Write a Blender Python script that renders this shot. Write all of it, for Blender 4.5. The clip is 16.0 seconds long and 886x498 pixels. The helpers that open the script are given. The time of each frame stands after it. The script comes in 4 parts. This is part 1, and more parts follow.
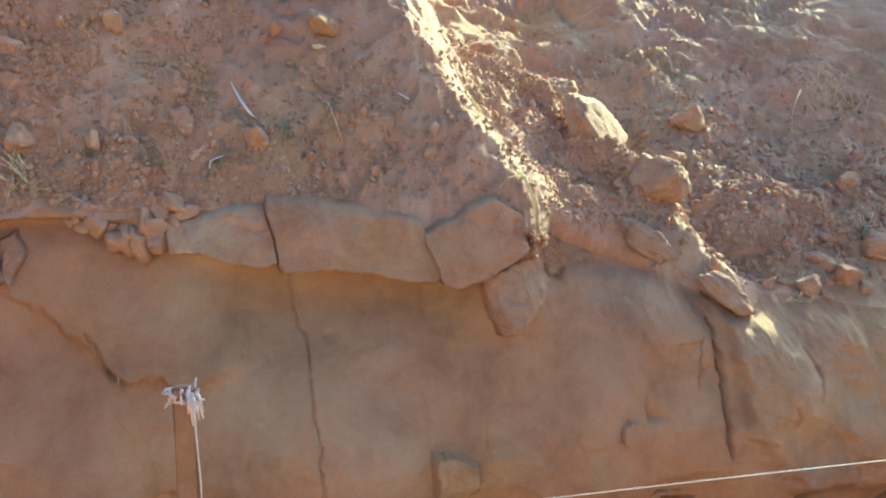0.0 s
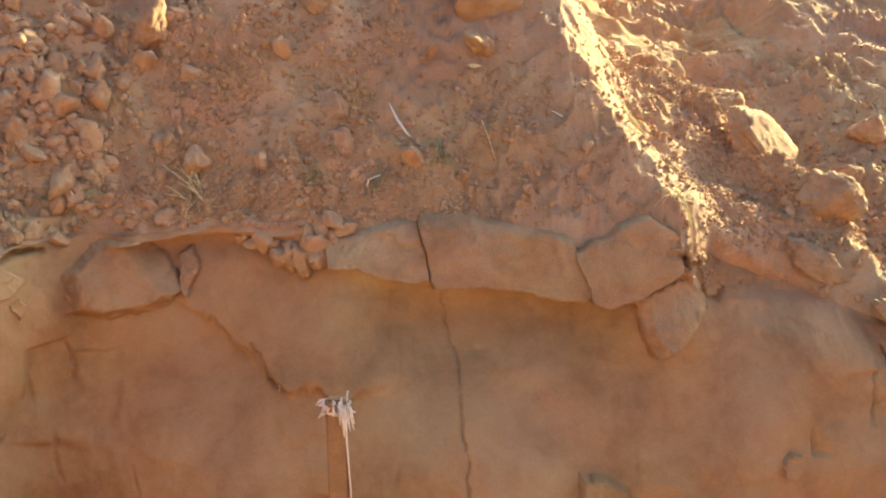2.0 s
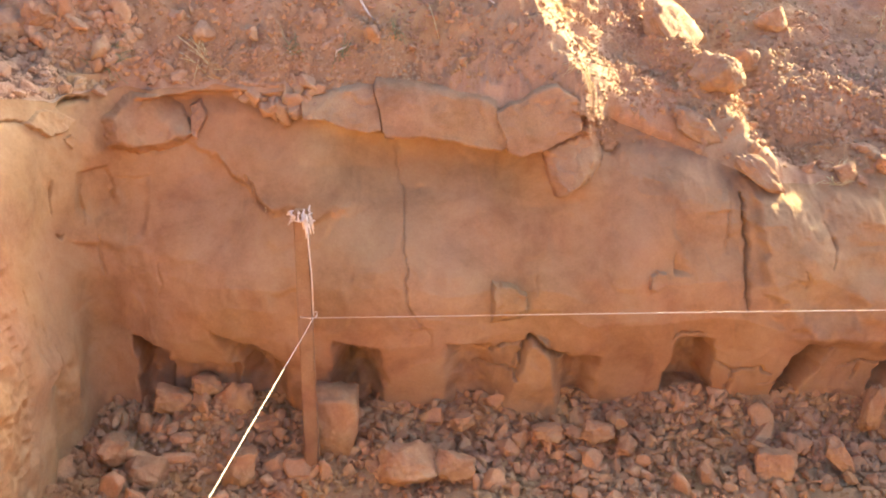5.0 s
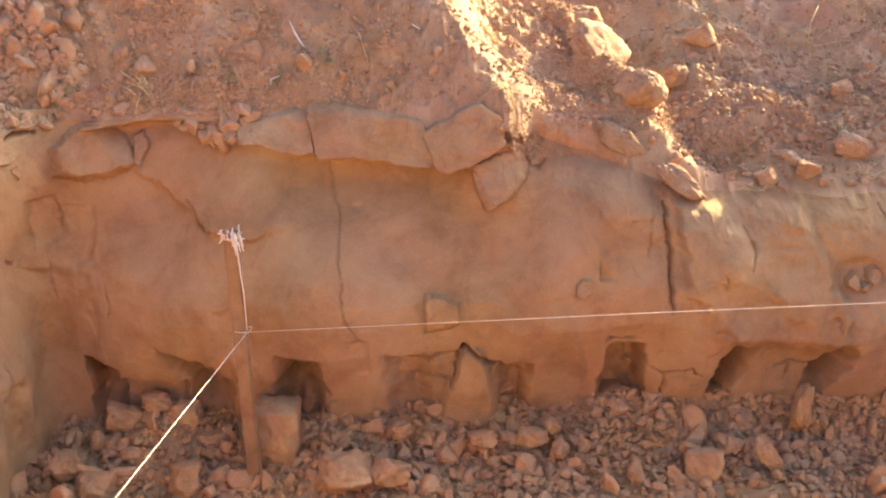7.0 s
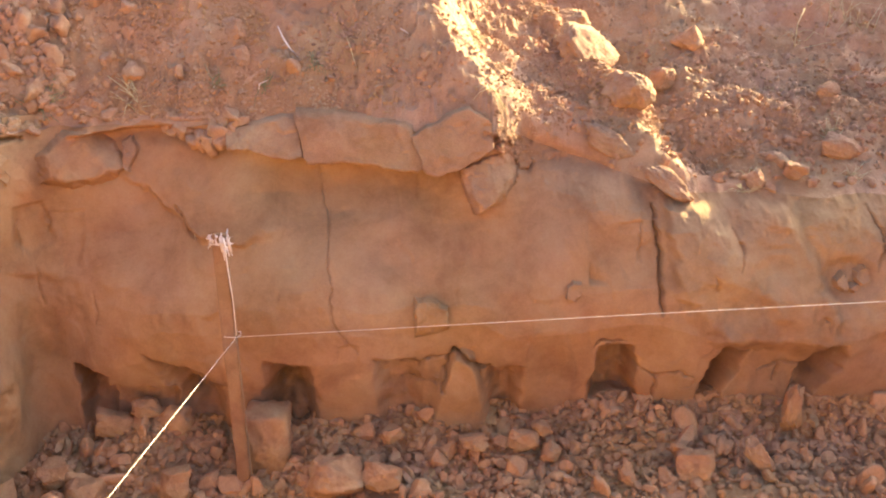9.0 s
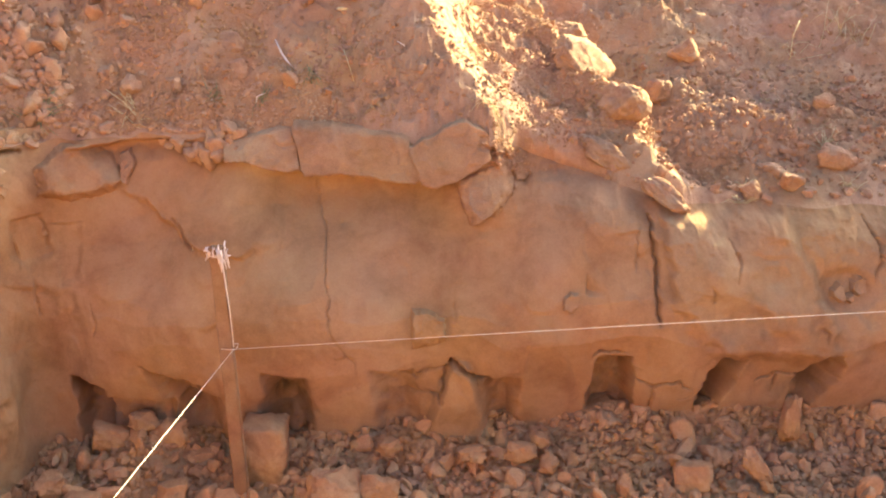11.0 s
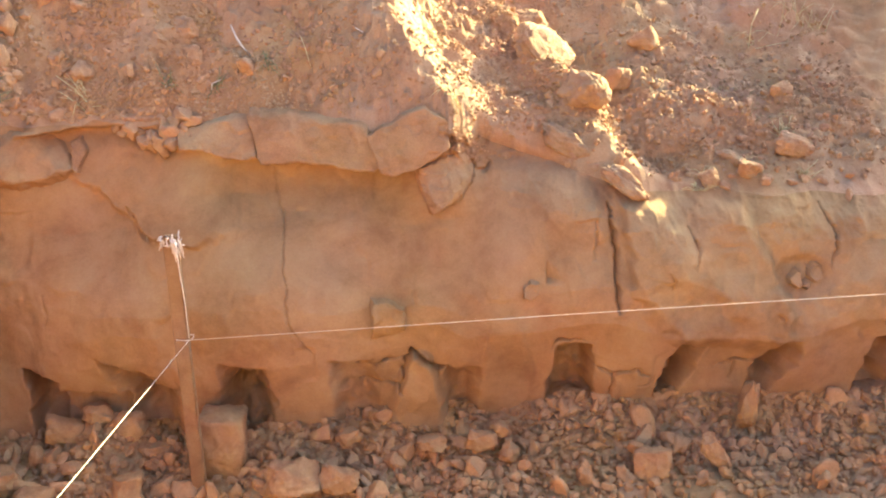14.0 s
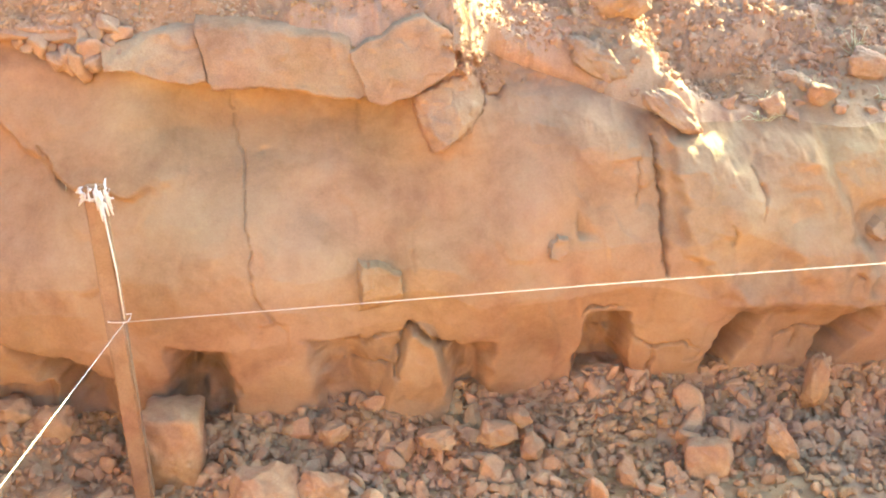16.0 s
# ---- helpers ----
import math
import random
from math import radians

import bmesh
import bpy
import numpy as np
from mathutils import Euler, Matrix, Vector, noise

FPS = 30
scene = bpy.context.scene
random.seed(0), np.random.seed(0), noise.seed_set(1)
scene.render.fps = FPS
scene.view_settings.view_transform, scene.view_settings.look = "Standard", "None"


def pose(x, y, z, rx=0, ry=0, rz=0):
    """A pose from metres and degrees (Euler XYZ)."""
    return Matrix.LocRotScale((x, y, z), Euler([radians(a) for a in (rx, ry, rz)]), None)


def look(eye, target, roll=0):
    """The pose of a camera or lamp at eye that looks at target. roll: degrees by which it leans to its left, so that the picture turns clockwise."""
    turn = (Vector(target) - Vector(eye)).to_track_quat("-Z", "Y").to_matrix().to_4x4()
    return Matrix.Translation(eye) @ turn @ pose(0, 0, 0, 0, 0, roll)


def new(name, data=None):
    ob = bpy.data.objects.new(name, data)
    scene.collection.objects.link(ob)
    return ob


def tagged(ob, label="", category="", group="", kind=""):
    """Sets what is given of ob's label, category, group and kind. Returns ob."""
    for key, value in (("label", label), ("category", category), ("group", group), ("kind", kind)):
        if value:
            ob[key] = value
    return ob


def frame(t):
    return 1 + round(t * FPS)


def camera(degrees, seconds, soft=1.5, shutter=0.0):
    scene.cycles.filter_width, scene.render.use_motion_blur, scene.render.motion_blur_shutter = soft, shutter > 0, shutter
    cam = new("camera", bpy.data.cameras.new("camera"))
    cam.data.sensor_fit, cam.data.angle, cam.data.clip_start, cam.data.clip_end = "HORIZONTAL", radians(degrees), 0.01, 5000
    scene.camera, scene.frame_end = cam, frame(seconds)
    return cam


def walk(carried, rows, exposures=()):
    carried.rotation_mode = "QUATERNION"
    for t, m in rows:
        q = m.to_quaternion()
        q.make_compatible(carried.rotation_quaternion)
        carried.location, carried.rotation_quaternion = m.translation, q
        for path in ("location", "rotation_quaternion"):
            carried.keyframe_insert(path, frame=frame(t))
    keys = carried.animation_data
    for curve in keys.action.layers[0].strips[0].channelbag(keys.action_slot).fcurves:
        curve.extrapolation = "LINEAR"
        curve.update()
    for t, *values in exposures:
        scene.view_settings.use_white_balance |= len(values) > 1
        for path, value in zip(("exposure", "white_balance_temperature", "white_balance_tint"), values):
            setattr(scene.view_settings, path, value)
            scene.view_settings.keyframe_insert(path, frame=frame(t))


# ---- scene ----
cam = camera(53.1, 16.0, soft=2.0)
PATH = [
    (0, (0.046, -0.039, 1.463), (0.562, 1.857, 1.089), 2.3),
    (0.5, (0.112, -0.046, 1.497), (0.414, 1.895, 1.119), 1.6),
    (1, (0.117, -0.039, 1.503), (0.376, 1.909, 1.131), 1.6),
    (1.5, (0.111, -0.045, 1.515), (0.271, 1.913, 1.138), 0.9),
    (2, (0.089, -0.051, 1.502), (0.229, 1.908, 1.124), 1.1),
    (2.5, (0.057, -0.066, 1.503), (0.048, 1.899, 1.126), 0.7),
    (3, (0.08, -0.086, 1.493), (0.021, 1.86, 1.035), 0.0),
    (3.5, (0.16, -0.152, 1.495), (0.031, 1.773, 0.966), 0.3),
    (4, (0.189, -0.354, 1.498), (0.104, 1.557, 0.914), 1.0),
    (4.5, (0.236, -0.563, 1.52), (0.304, 1.338, 0.903), 2.4),
    (6.8, (0.607, -0.839, 1.488), (0.587, 1.09, 0.958), -0.4),
    (7, (0.606, -0.838, 1.494), (0.614, 1.089, 0.96), -0.2),
    (7.5, (0.603, -0.835, 1.48), (0.616, 1.094, 0.951), -0.4),
    (8, (0.606, -0.838, 1.481), (0.616, 1.092, 0.957), -0.4),
    (8.5, (0.613, -0.839, 1.482), (0.624, 1.09, 0.956), -0.5),
    (9, (0.617, -0.84, 1.486), (0.641, 1.09, 0.965), -0.5),
    (11.5, (0.625, -0.845, 1.48), (0.652, 1.093, 0.989), -0.7),
    (12, (0.624, -0.841, 1.471), (0.672, 1.096, 0.976), -0.5),
    (12.5, (0.633, -0.83, 1.47), (0.687, 1.104, 0.963), -0.3),
    (13, (0.634, -0.827, 1.47), (0.695, 1.107, 0.965), -0.4),
    (13.5, (0.648, -0.827, 1.463), (0.711, 1.106, 0.953), -0.7),
    (14, (0.654, -0.828, 1.468), (0.75, 1.103, 0.956), -0.4),
    (14.5, (0.675, -0.808, 1.461), (0.761, 1.116, 0.92), -0.4),
    (15, (0.595, -0.648, 1.438), (0.754, 1.262, 0.867), 0.3),
    (15.5, (0.491, -0.423, 1.423), (0.716, 1.458, 0.783), 0.9),
    (16, (0.554, -0.239, 1.365), (0.748, 1.637, 0.7), -0.1),
]
EXPOSURES = [(0.0, 2.94, 4170, -23), (0.5, 2.88, 4600, -25), (1.5, 2.96, 5380, -18), (2.5, 2.97, 5890, -14), (3.5, 3.06, 6280, 0), (4.0, 3.36, 5930, -1), (4.5, 3.54, 5680, -3), (7.0, 3.31, 5680, -3), (9.0, 3.34, 5890, 0), (12.0, 3.36, 5930, -4), (13.0, 3.48, 5720, -8), (14.0, 3.56, 5680, -13), (15.0, 3.76, 5460, -15), (16.0, 4.26, 4900, -26)]
walk(cam, [(t, look(eye, target, roll)) for t, eye, target, roll in PATH], EXPOSURES)

# ---- light: a low warm sun behind the bank, an open hazy sky ----
SUN_AZIMUTH, SUN_HEIGHT = 51.0, 28.8   # degrees from +y towards +x, and up
sun_way = Vector((math.sin(radians(SUN_AZIMUTH)) * math.cos(radians(SUN_HEIGHT)),
                  math.cos(radians(SUN_AZIMUTH)) * math.cos(radians(SUN_HEIGHT)), math.sin(radians(SUN_HEIGHT))))
sun = new("sun", bpy.data.lights.new("sun", "SUN"))
sun.data.energy, sun.data.angle, sun.data.color = 3.5, radians(0.6), (1.0, 0.84, 0.44)
sun.matrix_world = look(sun_way * 30, (0, 0, 0))
world = bpy.data.worlds.new("sky")
scene.world = world
world.use_nodes = True
sky = world.node_tree.nodes.new("ShaderNodeTexSky")
sky.sky_type, sky.sun_disc = "NISHITA", False
sky.sun_elevation, sky.sun_rotation = radians(SUN_HEIGHT), radians(SUN_AZIMUTH)
sky.air_density, sky.dust_density = 0.6, 5.0
back = world.node_tree.nodes["Background"]
back.inputs["Strength"].default_value = 0.062
world.node_tree.links.new(sky.outputs[0], back.inputs["Color"])

# ---- materials ----
def soil(name, dark, mid, light, big=1.0, fine=1.0, bump=0.006, rough=0.95, spread=0.25, scrape=0.0, grain=0.35):
    """Dry clayey earth: stains at two scales, grit and fine relief."""
    m = bpy.data.materials.new(name)
    m.use_nodes = True
    n, l = m.node_tree.nodes, m.node_tree.links
    bsdf = n["Principled BSDF"]
    bsdf.inputs["Roughness"].default_value = rough
    bsdf.inputs["Specular IOR Level"].default_value = 0.12
    geo = n.new("ShaderNodeTexCoord")
    def noisy(scale, detail, rough_, dist=0.0):
        t = n.new("ShaderNodeTexNoise")
        t.inputs["Scale"].default_value, t.inputs["Detail"].default_value = scale, detail
        t.inputs["Roughness"].default_value, t.inputs["Distortion"].default_value = rough_, dist
        l.new(geo.outputs["Object"], t.inputs["Vector"])
        return t
    a = noisy(3.2 * big, 5, 0.6, 0.6)
    b = noisy(38 * fine, 6, 0.7)
    c = noisy(260 * fine, 3, 0.7)
    ramp = n.new("ShaderNodeValToRGB")
    ramp.color_ramp.elements[0].position, ramp.color_ramp.elements[1].position = 0.30, 0.72
    ramp.color_ramp.elements[0].color, ramp.color_ramp.elements[1].color = (*dark, 1), (*light, 1)
    e = ramp.color_ramp.elements.new(0.5)
    e.color = (*mid, 1)
    mix = n.new("ShaderNodeMath")
    mix.operation = "MULTIPLY_ADD"
    mix.inputs[1].default_value = 0.35
    l.new(b.outputs["Fac"], mix.inputs[0])
    sub = n.new("ShaderNodeMath")
    sub.operation = "MULTIPLY_ADD"
    sub.inputs[1].default_value, sub.inputs[2].default_value = 0.85, -0.10
    l.new(a.outputs["Fac"], sub.inputs[0])
    l.new(sub.outputs[0], mix.inputs[2])
    l.new(mix.outputs[0], ramp.inputs["Fac"])
    hsv = n.new("ShaderNodeHueSaturation")
    drift = noisy(1.7 * big, 3, 0.5, 0.3)
    hue = n.new("ShaderNodeMapRange")
    hue.inputs["From Min"].default_value, hue.inputs["From Max"].default_value = 0.3, 0.7
    hue.inputs["To Min"].default_value, hue.inputs["To Max"].default_value = 0.489, 0.508
    l.new(drift.outputs["Fac"], hue.inputs["Value"])
    l.new(hue.outputs[0], hsv.inputs["Hue"])
    wash = noisy(0.9 * big, 4, 0.55, 0.8)
    sat = n.new("ShaderNodeMapRange")
    sat.inputs["From Min"].default_value, sat.inputs["From Max"].default_value = 0.3, 0.7
    sat.inputs["To Min"].default_value, sat.inputs["To Max"].default_value = 0.93, 1.10
    l.new(wash.outputs["Fac"], sat.inputs["Value"])
    l.new(sat.outputs[0], hsv.inputs["Saturation"])
    rnd = n.new("ShaderNodeObjectInfo")
    isl = n.new("ShaderNodeNewGeometry")
    addr = n.new("ShaderNodeMath")
    addr.operation = "ADD"
    l.new(rnd.outputs["Random"], addr.inputs[0])
    l.new(isl.outputs["Random Per Island"], addr.inputs[1])
    val = n.new("ShaderNodeMapRange")
    val.inputs["From Min"].default_value, val.inputs["From Max"].default_value = 0, 2
    val.inputs["To Min"].default_value, val.inputs["To Max"].default_value = 1 - spread, 1 + spread
    l.new(addr.outputs[0], val.inputs["Value"])
    if spread > 0:
        l.new(val.outputs[0], hsv.inputs["Value"])
    l.new(ramp.outputs["Color"], hsv.inputs["Color"])
    grit = n.new("ShaderNodeMix")
    grit.data_type, grit.blend_type = "RGBA", "OVERLAY"
    grit.inputs["Factor"].default_value = grain
    l.new(hsv.outputs["Color"], grit.inputs["A"])
    l.new(c.outputs["Fac"], grit.inputs["B"])
    l.new(grit.outputs["Result"], bsdf.inputs["Base Color"])
    h = n.new("ShaderNodeMath")
    h.operation = "MULTIPLY_ADD"
    h.inputs[1].default_value = 0.35
    l.new(c.outputs["Fac"], h.inputs[0])
    l.new(b.outputs["Fac"], h.inputs[2])
    if scrape:
        way = n.new("ShaderNodeMapping")
        way.inputs["Scale"].default_value = (46, 46, 3.5)
        way.inputs["Rotation"].default_value = (0, 0.18, 0)
        l.new(geo.outputs["Object"], way.inputs["Vector"])
        s = n.new("ShaderNodeTexNoise")
        s.inputs["Scale"].default_value, s.inputs["Detail"].default_value = 1.0, 4
        l.new(way.outputs[0], s.inputs["Vector"])
        h2 = n.new("ShaderNodeMath")
        h2.operation = "MULTIPLY_ADD"
        h2.inputs[1].default_value = scrape
        l.new(s.outputs["Fac"], h2.inputs[0])
        l.new(h.outputs[0], h2.inputs[2])
        h = h2
    bp = n.new("ShaderNodeBump")
    bp.inputs["Strength"].default_value, bp.inputs["Distance"].default_value = 0.9, bump
    l.new(h.outputs[0], bp.inputs["Height"])
    l.new(bp.outputs["Normal"], bsdf.inputs["Normal"])
    return m


def plain(name, colour, rough=0.8, vary=0.25, scale=60.0, metal=0.0, bump=0.001):
    """A small thing's matter with grain along it."""
    m = bpy.data.materials.new(name)
    m.use_nodes = True
    n, l = m.node_tree.nodes, m.node_tree.links
    bsdf = n["Principled BSDF"]
    bsdf.inputs["Roughness"].default_value, bsdf.inputs["Metallic"].default_value = rough, metal
    co = n.new("ShaderNodeTexCoord")
    t = n.new("ShaderNodeTexNoise")
    t.inputs["Scale"].default_value, t.inputs["Detail"].default_value = scale, 5
    l.new(co.outputs["Object"], t.inputs["Vector"])
    r = n.new("ShaderNodeValToRGB")
    r.color_ramp.elements[0].position, r.color_ramp.elements[1].position = 0.3, 0.7
    r.color_ramp.elements[0].color = (*[v * (1 - vary) for v in colour], 1)
    r.color_ramp.elements[1].color = (*[min(1, v * (1 + vary)) for v in colour], 1)
    l.new(t.outputs["Fac"], r.inputs["Fac"])
    l.new(r.outputs["Color"], bsdf.inputs["Base Color"])
    bp = n.new("ShaderNodeBump")
    bp.inputs["Distance"].default_value = bump
    l.new(t.outputs["Fac"], bp.inputs["Height"])
    l.new(bp.outputs["Normal"], bsdf.inputs["Normal"])
    return m


FACE = soil("cut_clay", (0.252, 0.134, 0.070), (0.345, 0.194, 0.101), (0.400, 0.248, 0.136), big=1.3, fine=0.6, bump=0.0022, spread=0.0, scrape=0.25, grain=0.16)
HEAP = soil("heaped_soil", (0.300, 0.161, 0.091), (0.396, 0.224, 0.131), (0.462, 0.284, 0.176), big=1.4, fine=1.0, bump=0.007, spread=0.0)
SLAB = soil("slab_clay", (0.275, 0.148, 0.080), (0.364, 0.208, 0.117), (0.424, 0.270, 0.158), big=2.0, fine=1.0, bump=0.005, spread=0.08)
CLOD = soil("dry_clod", (0.300, 0.161, 0.092), (0.392, 0.222, 0.130), (0.458, 0.284, 0.176), big=3.0, fine=1.6, bump=0.006, spread=0.12)
RUBBLE = soil("broken_clay", (0.330, 0.170, 0.086), (0.440, 0.243, 0.127), (0.530, 0.322, 0.180), big=3.0, fine=1.4, bump=0.006, spread=0.16)
FLOOR = soil("trench_floor_soil", (0.330, 0.172, 0.087), (0.440, 0.245, 0.128), (0.525, 0.322, 0.180), big=2.0, fine=1.4, bump=0.010, spread=0.0)
WOOD = soil("earthy_wood", (0.215, 0.118, 0.066), (0.268, 0.154, 0.086), (0.320, 0.198, 0.115), big=3.0, fine=1.0, bump=0.002, spread=0.0)
STRING = plain("pale_twine", (0.62, 0.50, 0.43), 0.8, 0.12, 400)
FRAY = plain("frayed_twine", (0.66, 0.53, 0.46), 0.85, 0.15, 200)
STRAW = plain("dry_straw", (0.55, 0.43, 0.24), 0.8, 0.25, 90)
SHOOT = plain("grey_green_shoot", (0.20, 0.20, 0.10), 0.8, 0.3, 90)
LEAF = plain("tree_leaf", (0.07, 0.11, 0.05), 0.7, 0.4, 3)
BARK = plain("tree_bark", (0.12, 0.09, 0.06), 0.9, 0.3, 8)
STEEL = plain("galvanised_post", (0.45, 0.46, 0.47), 0.5, 0.08, 4, metal=0.6)


# ---- shape tools ----
def lattice(ix, iy, iz, seed):
    h = (ix.astype(np.int64) * 374761393 + iy.astype(np.int64) * 668265263 + iz.astype(np.int64) * 1274126177 + seed * 1013904223) & 0xFFFFFFFF
    h = ((h ^ (h >> 13)) * 1274126177) & 0xFFFFFFFF
    h = ((h ^ (h >> 16)) * 2246822519) & 0xFFFFFFFF
    return ((h ^ (h >> 15)) & 0xFFFFFF) / float(0xFFFFFF)


def rough(x, y, z, seed=0):
    """Smooth noise, -1 to 1."""
    x, y, z = np.broadcast_arrays(x, y, z)
    ix, iy, iz = np.floor(x), np.floor(y), np.floor(z)
    fx, fy, fz = x - ix, y - iy, z - iz
    fx, fy, fz = [f * f * f * (f * (6 * f - 15) + 10) for f in (fx, fy, fz)]
    total = 0
    for a in (0, 1):
        for b in (0, 1):
            for c in (0, 1):
                w = (fx if a else 1 - fx) * (fy if b else 1 - fy) * (fz if c else 1 - fz)
                total = total + w * lattice(ix + a, iy + b, iz + c, seed)
    return 2 * total - 1


def fbm(x, y, z, size, octaves=4, seed=0, gain=0.5, billow=False):
    total, amp, f = 0, 1.0, 1.0 / size
    for k in range(octaves):
        v = rough(x * f, y * f, z * f, seed + 17 * k)
        total, amp, f = total + amp * ((1 - 2 * np.abs(v)) if billow else v), amp * gain, f * 2.03
    return total


def step(a, b, x):
    t = np.clip((x - a) / (b - a), 0, 1)
    return t * t * (3 - 2 * t)


def bump(x, centre, half):
    return np.exp(-((x - centre) / half) ** 2)


def mesh_of(name, verts, faces, material, smooth=True):
    me = bpy.data.meshes.new(name)
    if isinstance(faces, list):
        me.from_pydata(np.asarray(verts).tolist(), [], faces)
    else:
        verts, faces = np.asarray(verts, np.float32), np.asarray(faces, np.int32)
        n, k = faces.shape
        me.vertices.add(len(verts))
        me.vertices.foreach_set("co", verts.ravel())
        me.loops.add(n * k)
        me.loops.foreach_set("vertex_index", faces.ravel())
        me.polygons.add(n)
        me.polygons.foreach_set("loop_start", np.arange(0, n * k, k, dtype=np.int32))
    me.materials.append(material)
    me.polygons.foreach_set("use_smooth", [smooth] * len(me.polygons))
    me.update(calc_edges=True)
    return me


def sheet(name, X, Y, Z, material, kind="structure", label="", category="", flip=False):
    """A surface over a grid of places."""
    nu, nv = X.shape
    i = np.arange(nu * nv).reshape(nu, nv)
    q = np.stack([i[:-1, :-1], i[1:, :-1], i[1:, 1:], i[:-1, 1:]], -1).reshape(-1, 4)
    if flip:
        q = q[:, ::-1]
    return tagged(new(name, mesh_of(name, np.stack([X, Y, Z], -1).reshape(-1, 3), q, material)), label, category, kind=kind)


def part(name, bm, material, parent, label=""):
    me = bpy.data.meshes.new(name)
    bm.to_mesh(me)
    bm.free()
    me.materials.append(material)
    me.polygons.foreach_set("use_smooth", [True] * len(me.polygons))
    ob = new(name, me)
    ob.parent = parent
    return tagged(ob, label)


def ball(level):
    bm = bmesh.new()
    bmesh.ops.create_icosphere(bm, subdivisions=level, radius=1)
    v = np.array([x.co[:] for x in bm.verts])
    f = [[w.index for w in face.verts] for face in bm.faces]
    bm.free()
    return v / np.linalg.norm(v, axis=1)[:, None], f


BALLS = {k: ball(k) for k in (1, 2, 3, 4, 5, 6)}


def chunk(size, seed, level=4, cuts=9, soft=14.0, box=0.0, grit=0.02, lump=0.06):
    """A broken lump as vertices and faces: a round form cut by random planes, its edges worn; box: how far it keeps six square faces."""
    rng = np.random.RandomState(seed)
    d, f = BALLS[level]
    n = rng.normal(size=(cuts, 3))
    n /= np.linalg.norm(n, axis=1)[:, None]
    reach = rng.uniform(0.72, 1.0, cuts)
    if box:
        s = np.array([[1, 0, 0], [-1, 0, 0], [0, 1, 0], [0, -1, 0], [0, 0, 1], [0, 0, -1]], float)
        s = s + rng.normal(size=(6, 3)) * 0.20
        s /= np.linalg.norm(s, axis=1)[:, None]
        n, reach = np.vstack([s, n]), np.concatenate([np.full(6, box), reach + 0.24])
    g = np.maximum(d @ n.T, 0) / reach
    r = 1 / (np.sum(g ** soft, axis=1) ** (1 / soft) + 1e-6)
    r = np.minimum(r, 1.75)
    p = d * r[:, None]
    o = rng.uniform(0, 90, 3)
    r2 = 1 + lump * fbm(p[:, 0] + o[0], p[:, 1] + o[1], p[:, 2] + o[2], 0.7, 2, seed) + grit * fbm(p[:, 0] + o[0], p[:, 1] + o[1], p[:, 2] + o[2], 0.16, 3, seed + 5)
    return p * r2[:, None] * np.array(size), f


def lump_thing(name, place, size, turn, seed, material, label, category, group="", **how):
    v, f = chunk(size, seed, **how)
    ob = new(name, mesh_of(name, v, f, material))
    ob.matrix_world = pose(*place, *turn)
    return tagged(ob, label, category, group)


# ---- the bank: a plan line with an end wall, a rounded corner and a long face ----
END_X, CORNER_R, CORNER_Y = -0.77, 0.30, 1.65
CORNER_X = END_X + CORNER_R
ARC = CORNER_R * math.pi / 2
FACE_Y = CORNER_Y + CORNER_R


def plan(w):
    """Place and normal of the plan line at its unrolled coordinate w, which is x along the long face."""
    u = w - CORNER_X + ARC
    a = np.clip(u / CORNER_R, 0, math.pi / 2)
    x = CORNER_X - CORNER_R * np.cos(a) + np.maximum(u - ARC, 0)
    y = CORNER_Y + CORNER_R * np.sin(a) + np.minimum(u, 0)
    return x, y, np.cos(a), -np.sin(a)


def brow_line(w):
    """The upper edge of the face, smoothed."""
    return 1.142 - 0.027 * step(-0.62, -0.75, w) - 0.042 * step(-0.06, 0.06, w) - 0.010 * step(0.62, 0.92, w) - 0.19 * np.clip((w - 0.88) / 0.52, 0, 1) - 0.02 * step(1.5, 2.0, w)


def brow(w):
    """Height of the face's ragged upper edge."""
    return brow_line(w) + (0.018 - 0.010 * step(0.85, 1.05, w)) * rough(w / 0.17, 0 * w, 0 * w + 3.1, 4) + 0.010 * step(1.05, 0.85, w) * rough(w / 0.05, 0 * w, 0 * w + 1.1, 5)


